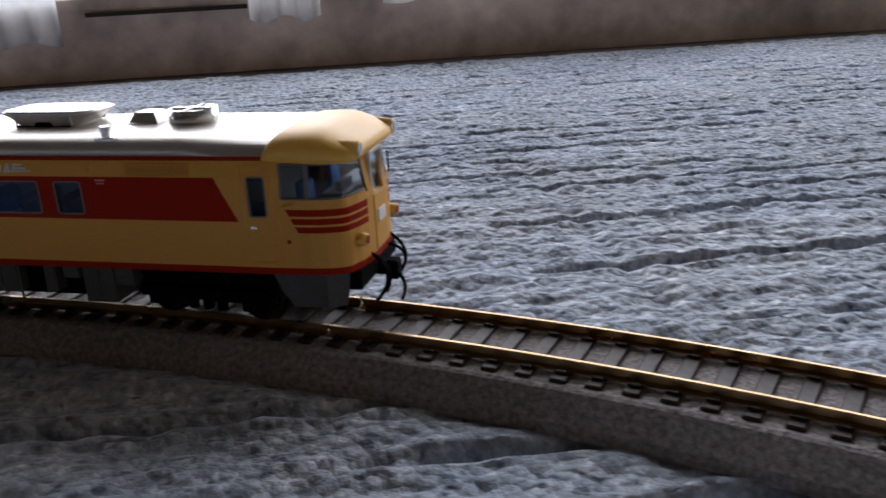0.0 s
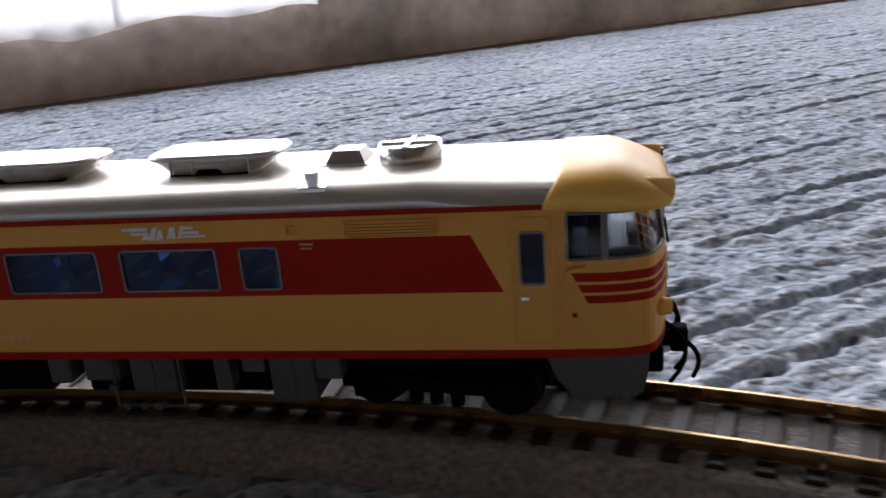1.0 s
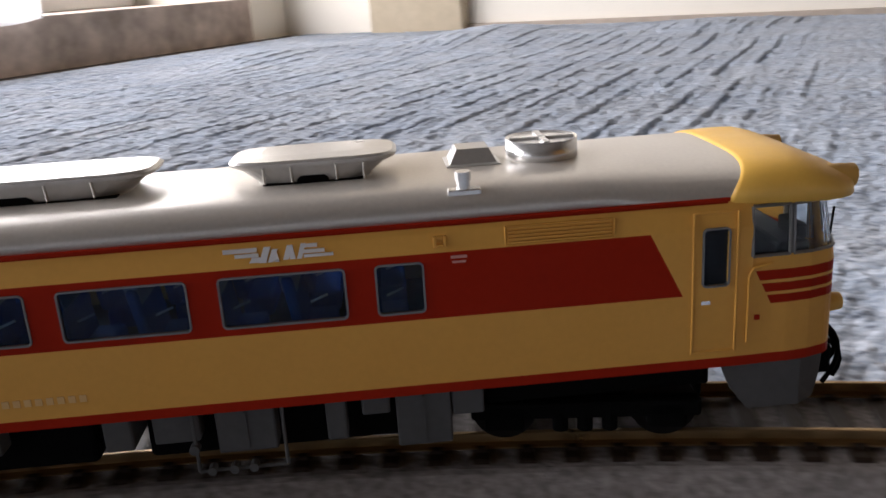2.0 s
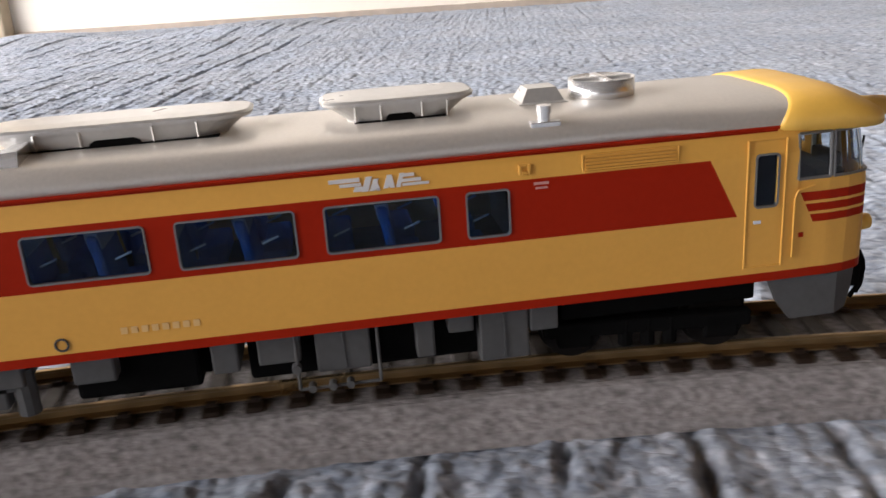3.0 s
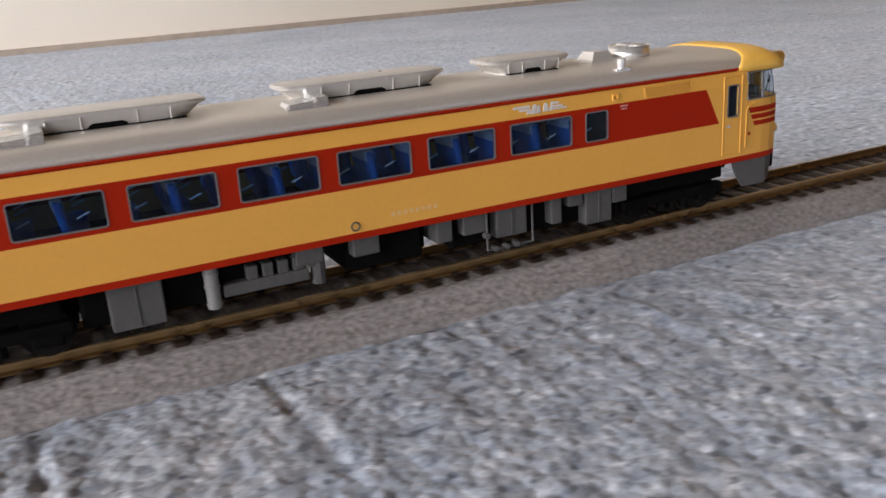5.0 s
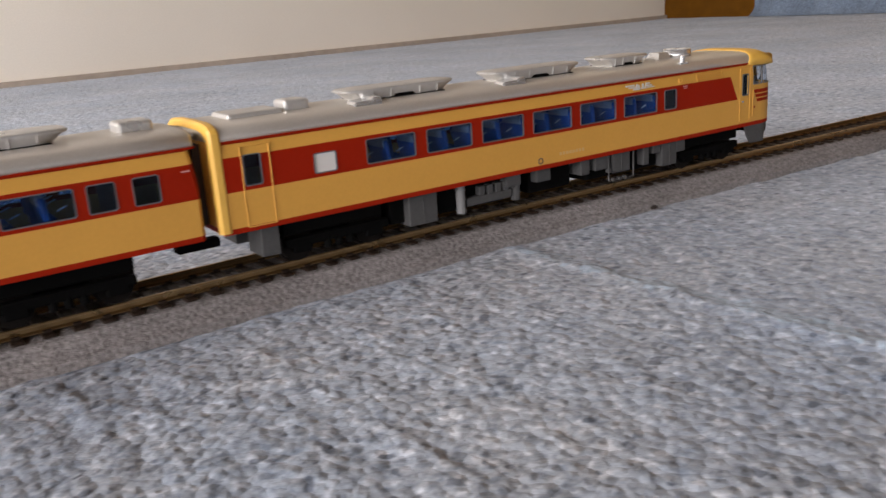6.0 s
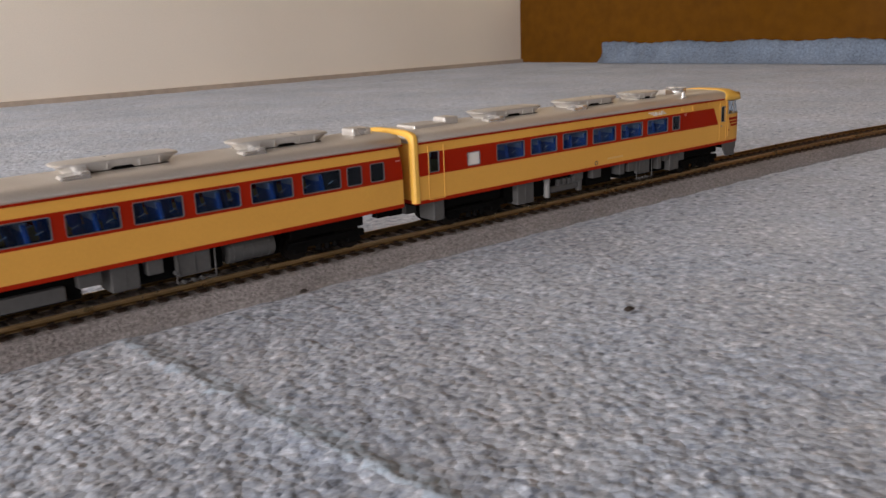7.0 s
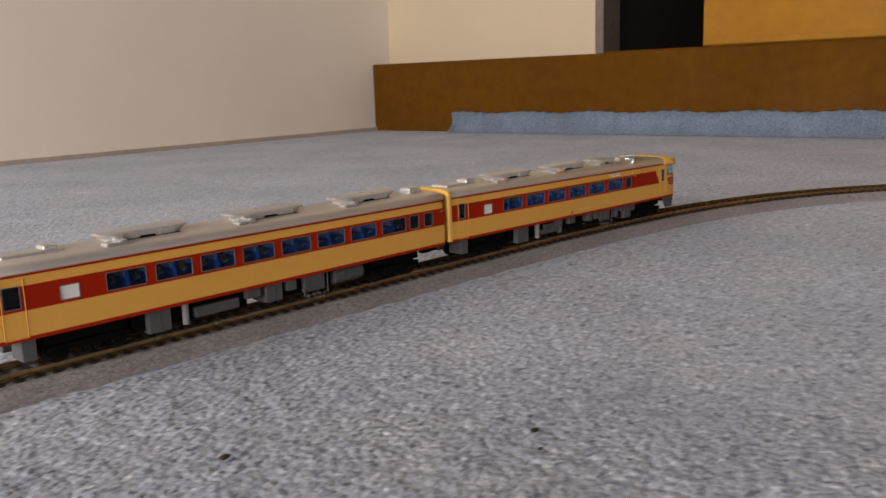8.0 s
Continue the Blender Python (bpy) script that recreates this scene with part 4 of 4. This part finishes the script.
            for i in range(5):
                box((-0.0345 + 0.0036 * i, yy[0], 0.0090), (-0.0320 + 0.0036 * i, yy[1], 0.0122), 0.0003, bm)
            rod((-0.0175, sgn * 0.0135, 0.0045), (-0.0175, sgn * 0.0135, 0.0125), 0.0018, 10, bm)
            part("engine_detail", bm, GREY, coach)
        part("frame_spine", box((-0.1200, -0.0045, 0.0110), (0.1100, 0.0045, 0.0190)), BLACK, coach)
    else:
        # black fillers added here too, as shade behind the boxes
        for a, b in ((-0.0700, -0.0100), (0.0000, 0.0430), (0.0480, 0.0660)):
            part("underfloor_block", box((a, -0.0125, 0.0048), (b, 0.0125, 0.0142), 0.0008), BLACK, coach, "black filler block added to keep the underfloor gaps dark")
        undercarriage(coach, [(0.0235, 0.0362, 0.0054, 0.0140), (0.0120, 0.0180, 0.0085, 0.0140), (-0.0010, 0.0090, 0.0050, 0.0140), (-0.0120, -0.0040, 0.0092, 0.0140), (-0.0640, -0.0530, 0.0038, 0.0140), (-0.1190, -0.1130, 0.0050, 0.0140)])
        piping(coach, 0.0222, 0.0376, 0.0036, 0.0138)
        for sgn in (-1, 1):
            bm = rod((0.0445, sgn * 0.0112, 0.0098), (0.0640, sgn * 0.0112, 0.0098), 0.0045, 24)
            for x in (0.0465, 0.0505, 0.0545, 0.0585, 0.0620):
                rod((x - 0.0004, sgn * 0.0112, 0.0098), (x + 0.0004, sgn * 0.0112, 0.0098), 0.0047, 24, bm)
            part("air_tank", bm, GREY, coach, "grey ribbed cylindrical air tank")
        for sgn in (-1, 1):
            part("air_cylinder", rod((-0.0450, sgn * 0.0145, 0.0042), (-0.0450, sgn * 0.0145, 0.0140), 0.0016, 14), PALEGREY, coach, "pale grey upright air cylinder")
            yy = sorted((sgn * 0.0080, sgn * 0.0150))
            part("engine_rail", box((-0.0402, yy[0], 0.0060), (-0.0160, yy[1], 0.0110), 0.0004), GREY, coach)
        part("frame_spine", box((-0.1200, -0.0045, 0.0110), (0.1200, 0.0045, 0.0190)), BLACK, coach)
    coach_bogies = [bogie(coach, 0.090), bogie(coach, -0.090)]
    # gangway and coupler at the ends
    ends = [-1] if cab else [-1, 1]
    for e in ends:
        x = e * LONG
        bm = bmesh.new()
        xs = sorted((x - e * 0.0004, x + e * 0.0024))
        box((xs[0], -0.0060, 0.0160), (xs[1], -0.0046, 0.0400), 0.0003, bm)
        box((xs[0], 0.0046, 0.0160), (xs[1], 0.0060, 0.0400), 0.0003, bm)
        box((xs[0], -0.0046, 0.0386), (xs[1], 0.0046, 0.0400), 0.0003, bm)
        part("gangway", bm, DARKGREY, coach, "dark grey gangway bellows")
        xs = sorted((x - e * 0.004, x + e * 0.0032))
        part("coupler", box((xs[0], -0.0022, 0.0075), (xs[1], 0.0022, 0.0105), 0.0006), BLACK, coach)
        if cab:
            # yellow hood over the rear end
            secs = []
            for xx, k in ((-LONG - 0.0012, 0.98), (-LONG - 0.0004, 1.03), (-LONG + 0.0014, 1.03), (-LONG + 0.0022, 1.005)):
                pts = [(-HALF * k, 0.0150)] + [(-y * k, 0.0411 + (z - 0.0411) * 1.0 + 0.0006 * (k - 0.98) * 20) for y, z in roof_arc(0.0178, 0.0411, 0.0463, 12)] + [(HALF * k, 0.0150)]
                inner = [(y * 0.90, max(0.0150, z - 0.0016)) for y, z in reversed(pts)]
                secs.append([(xx, y, z) for y, z in pts + inner])
            part("end_hood", loft(secs), YELLOW, coach, "yellow painted end rim")
    if cab:
        make_cab(coach)
    return coach, coach_bogies


def make_cab(coach):
    # yellow roof cap with brow
    secs = []
    for x, w, crown, base, lead in ((0.1090, 0.0178, 0.0463, 0.0409, 0.0036), (0.1096, 0.0181, 0.0465, 0.0406, 0.0035), (0.1130, 0.0182, 0.0466, 0.0403, 0.0028), (0.1165, 0.0182, 0.0467, 0.0401, 0.0020), (0.1195, 0.0182, 0.0466, 0.0400, 0.0013), (0.1218, 0.0181, 0.0461, 0.0399, 0.0007), (0.1242, 0.0179, 0.0453, 0.0398, 0.0003), (0.1264, 0.0173, 0.0444, 0.0398, 0), (0.1282, 0.0163, 0.0436, 0.0398, 0), (0.1294, 0.0150, 0.0430, 0.0399, 0), (0.1301, 0.0134, 0.0424, 0.0403, 0)):
        secs.append([(x + lead * max(0.0, (z - base) / (crown - base)) ** 1.3, y, z) for y, z in roof_arc(w, base, crown)])
    smooth(part("roof_cap", loft(secs), YELLOW, coach, "bright yellow painted roof cap"))
    for sgn in (-1, 1):
        bm = rod((0.1205, sgn * 0.0136, 0.0432), (0.1300, sgn * 0.0128, 0.0420), 0.0013, 24, r2=0.0019)
        pod = smooth(part("headlight", bm, YELLOW, coach, "yellow headlight pod on the brow"))
        part("lens", rod((0.1299, sgn * 0.0128, 0.0420), (0.1303, sgn * 0.0128, 0.0420), 0.0014, 16), CHROME, pod)
        bm = rod((0.1272, sgn * 0.0120, 0.0212), (0.1300, sgn * 0.0120, 0.0212), 0.0017, 16, r2=0.0014)
        low = smooth(part("tail_lamp", bm, YELLOW, coach, "cream low lamp housing"))
        part("lens", rod((0.1300, sgn * 0.0120, 0.0212), (0.1302, sgn * 0.0120, 0.0212), 0.0010, 14), RED, low)
        # curved glazing round the cab corner
        def lean(x, z):
            return x - 0.14 * max(0, z - 0.0300) * min(1, max(0, (x - 0.120) / 0.006))
        for run in ([(0.1128, 0.0180), (0.1160, 0.01785), (0.1186, 0.01785)], [(0.1192, 0.0178), (0.1224, 0.0174), (0.1254, 0.0164), (0.1262, 0.0159), (0.1270, 0.0150), (0.1284, 0.0115), (0.1292, 0.0078)]):
            bm = bmesh.new()
            lv = [0.0318, 0.0357, 0.0398]
            g = [[bm.verts.new((lean(x, z) - 0.0002, sgn * (y * half_width(z) / HALF - 0.0003), z)) for z in lv] for x, y in run]
            for a, b in zip(g, g[1:]):
                for j in range(2):
                    bm.faces.new((a[j], b[j], b[j + 1], a[j + 1]))
            bmesh.ops.recalc_face_normals(bm, faces=bm.faces)
            bmesh.ops.solidify(bm, geom=bm.faces, thickness=0.0003)
            pn = part("windscreen", bm, CABGLASS, coach, "clear cab window pane")
            pn.visible_shadow = False
            bm = bmesh.new()
            for z in (0.0320, 0.0396):
                for (x, y), (x2, y2) in zip(run, run[1:]):
                    k = half_width(z) / HALF
                    rod((lean(x, z), sgn * y * k, z), (lean(x2, z), sgn * y2 * k, z), 0.00028, 8, bm)
            for x, y in (run[0], run[-1]):
                rod((lean(x, 0.0320), sgn * y, 0.0320), (lean(x, 0.0396), sgn * y * half_width(0.0396) / HALF, 0.0396), 0.00028, 8, bm)
            part("window_trim", bm, FRAME, pn)
        wiper = rod((0.1296, sgn * 0.0085, 0.0315), (0.1289, sgn * 0.0105, 0.0365), 0.0002, 6)
        part("wiper", wiper, BLACK, coach)
        hose(arc_points((0.1290, sgn * 0.0075, 0.0165), (0.1300, sgn * 0.0085, 0.0050), (0.0032, 0, 0.0005)), 0.00042, BLACK, coach)
        hose(arc_points((0.1288, sgn * 0.0040, 0.0150), (0.1312, sgn * 0.0050, 0.0060), (0.0028, sgn * 0.002, 0.0010)), 0.0004, BLACK, coach)
        # grey side skirts below the cab
        secs = []
        for z, a, b in ((0.0142, 0.1088, 0.1262), (0.0100, 0.1105, 0.1258), (0.0064, 0.1132, 0.1250)):
            ys = (sgn * 0.0174, sgn * 0.0164)
            secs.append([(a, ys[0], z), (0.1215, ys[0], z), (b, sgn * 0.0150, z), (b - 0.0008, sgn * 0.0142, z), (0.1212, ys[1], z), (a, ys[1], z)])
        part("skirt", loft(secs), GREY, coach, "grey side skirt below the cab")
    # end door with its window, coupler and pilot beam
    fd = part("end_door", box((0.1278, -0.0046, 0.0160), (0.1298, 0.0046, 0.0296), 0.0004), CREAM, coach, "cream end door with a window")
    bm = bmesh.new()
    for y in (-0.0046, 0.0038):
        box((0.1278, y, 0.0296), (0.1294, y + 0.0008, 0.0396), 0.0002, bm)
    box((0.1278, -0.0038, 0.0386), (0.1294, 0.0038, 0.0396), 0.0002, bm)
    part("door_frame", bm, SILVER, fd)
    part("pane", box((0.1284, -0.0038, 0.0296), (0.1287, 0.0038, 0.0386)), CABGLASS, fd).visible_shadow = False
    part("plate", box((0.1298, -0.0026, 0.0225), (0.1301, 0.0026, 0.0255), 0.0001), WHITE, fd, "pale grey plate")
    part("pilot_beam", box((0.1225, -0.0140, 0.0095), (0.1285, 0.0140, 0.0144), 0.0006), BLACK, coach, "black pilot beam")
    bm = box((0.1250, -0.0018, 0.0088), (0.1318, 0.0018, 0.0120), 0.0005)
    box((0.1305, -0.0028, 0.0080), (0.1338, 0.0010, 0.0128), 0.0007, bm)
    part("coupler", bm, BLACK, coach, "black knuckle coupler")
    hose(arc_points((0.1300, -0.0015, 0.0118), (0.1345, -0.0035, 0.0035), (0.0028, -0.001, 0.001)), 0.00045, BLACK, coach)
    # driver's desk, linings and bulkhead
    for sgn in (-1, 1):
        ys = sorted((sgn * 0.0160, sgn * 0.0168))
        part("cab_lining", box((0.1112, ys[0], 0.0200), (0.1225, ys[1], 0.0318)), DARKGREY, coach, "dark cab side lining")
    part("cab_ceiling", box((0.1112, -0.0160, 0.0394), (0.1262, 0.0160, 0.0400)), DARKGREY, coach, "dark cab ceiling")
    part("cab_cabinet", box((0.1112, 0.0040, 0.0212), (0.1140, 0.0158, 0.0385), 0.0004), DARKGREY, coach, "tall dark cabinet in the cab")
    part("cab_cabinet", box((0.1228, -0.0110, 0.0318), (0.1246, -0.0040, 0.0342), 0.0004), DARKGREY, coach, "instrument hood on the desk")
    part("cab_desk", box((0.1195, -0.0120, 0.0212), (0.1250, 0.0120, 0.0318), 0.0008), DARKGREY, coach, "dark grey driving desk")
    part("bulkhead", box((0.1100, -0.0168, 0.0190), (0.1110, 0.0168, 0.0395)), DARKGREY, coach, "dark grey cab bulkhead")
    for y in (-0.0085, 0.0085):
        bm = box((0.1135, y - 0.003, 0.0270), (0.1160, y + 0.003, 0.0340), 0.0006)
        part("driver_seat", bm, SEAT, coach)


LEAD, LEAD_BOGIES = make_coach(True)
SECOND, SECOND_BOGIES = make_coach(False)


def coach_pose(s):
    a, b = on_line(s - 0.09), on_line(s + 0.09)
    return pose((a[0] + b[0]) / 2, (a[1] + b[1]) / 2, RAIL_Z, 0, 0, math.degrees(math.atan2(b[1] - a[1], b[0] - a[0])))


def motions():
    for k, (c, trucks) in enumerate(((LEAD, LEAD_BOGIES), (SECOND, SECOND_BOGIES))):
        walk(c, [(t, coach_pose(s - k * COACH_PITCH)) for t, s in RUN])
        for truck, off in zip(trucks, (0.09, -0.09)):
            rows = []
            for t, s in RUN:
                here = s - k * COACH_PITCH
                turn = on_line(here + off)[2] - coach_pose(here).to_euler().z
                rows.append((t, pose(off, 0, 0, 0, 0, math.degrees(turn))))
            walk(truck, rows)


motions()
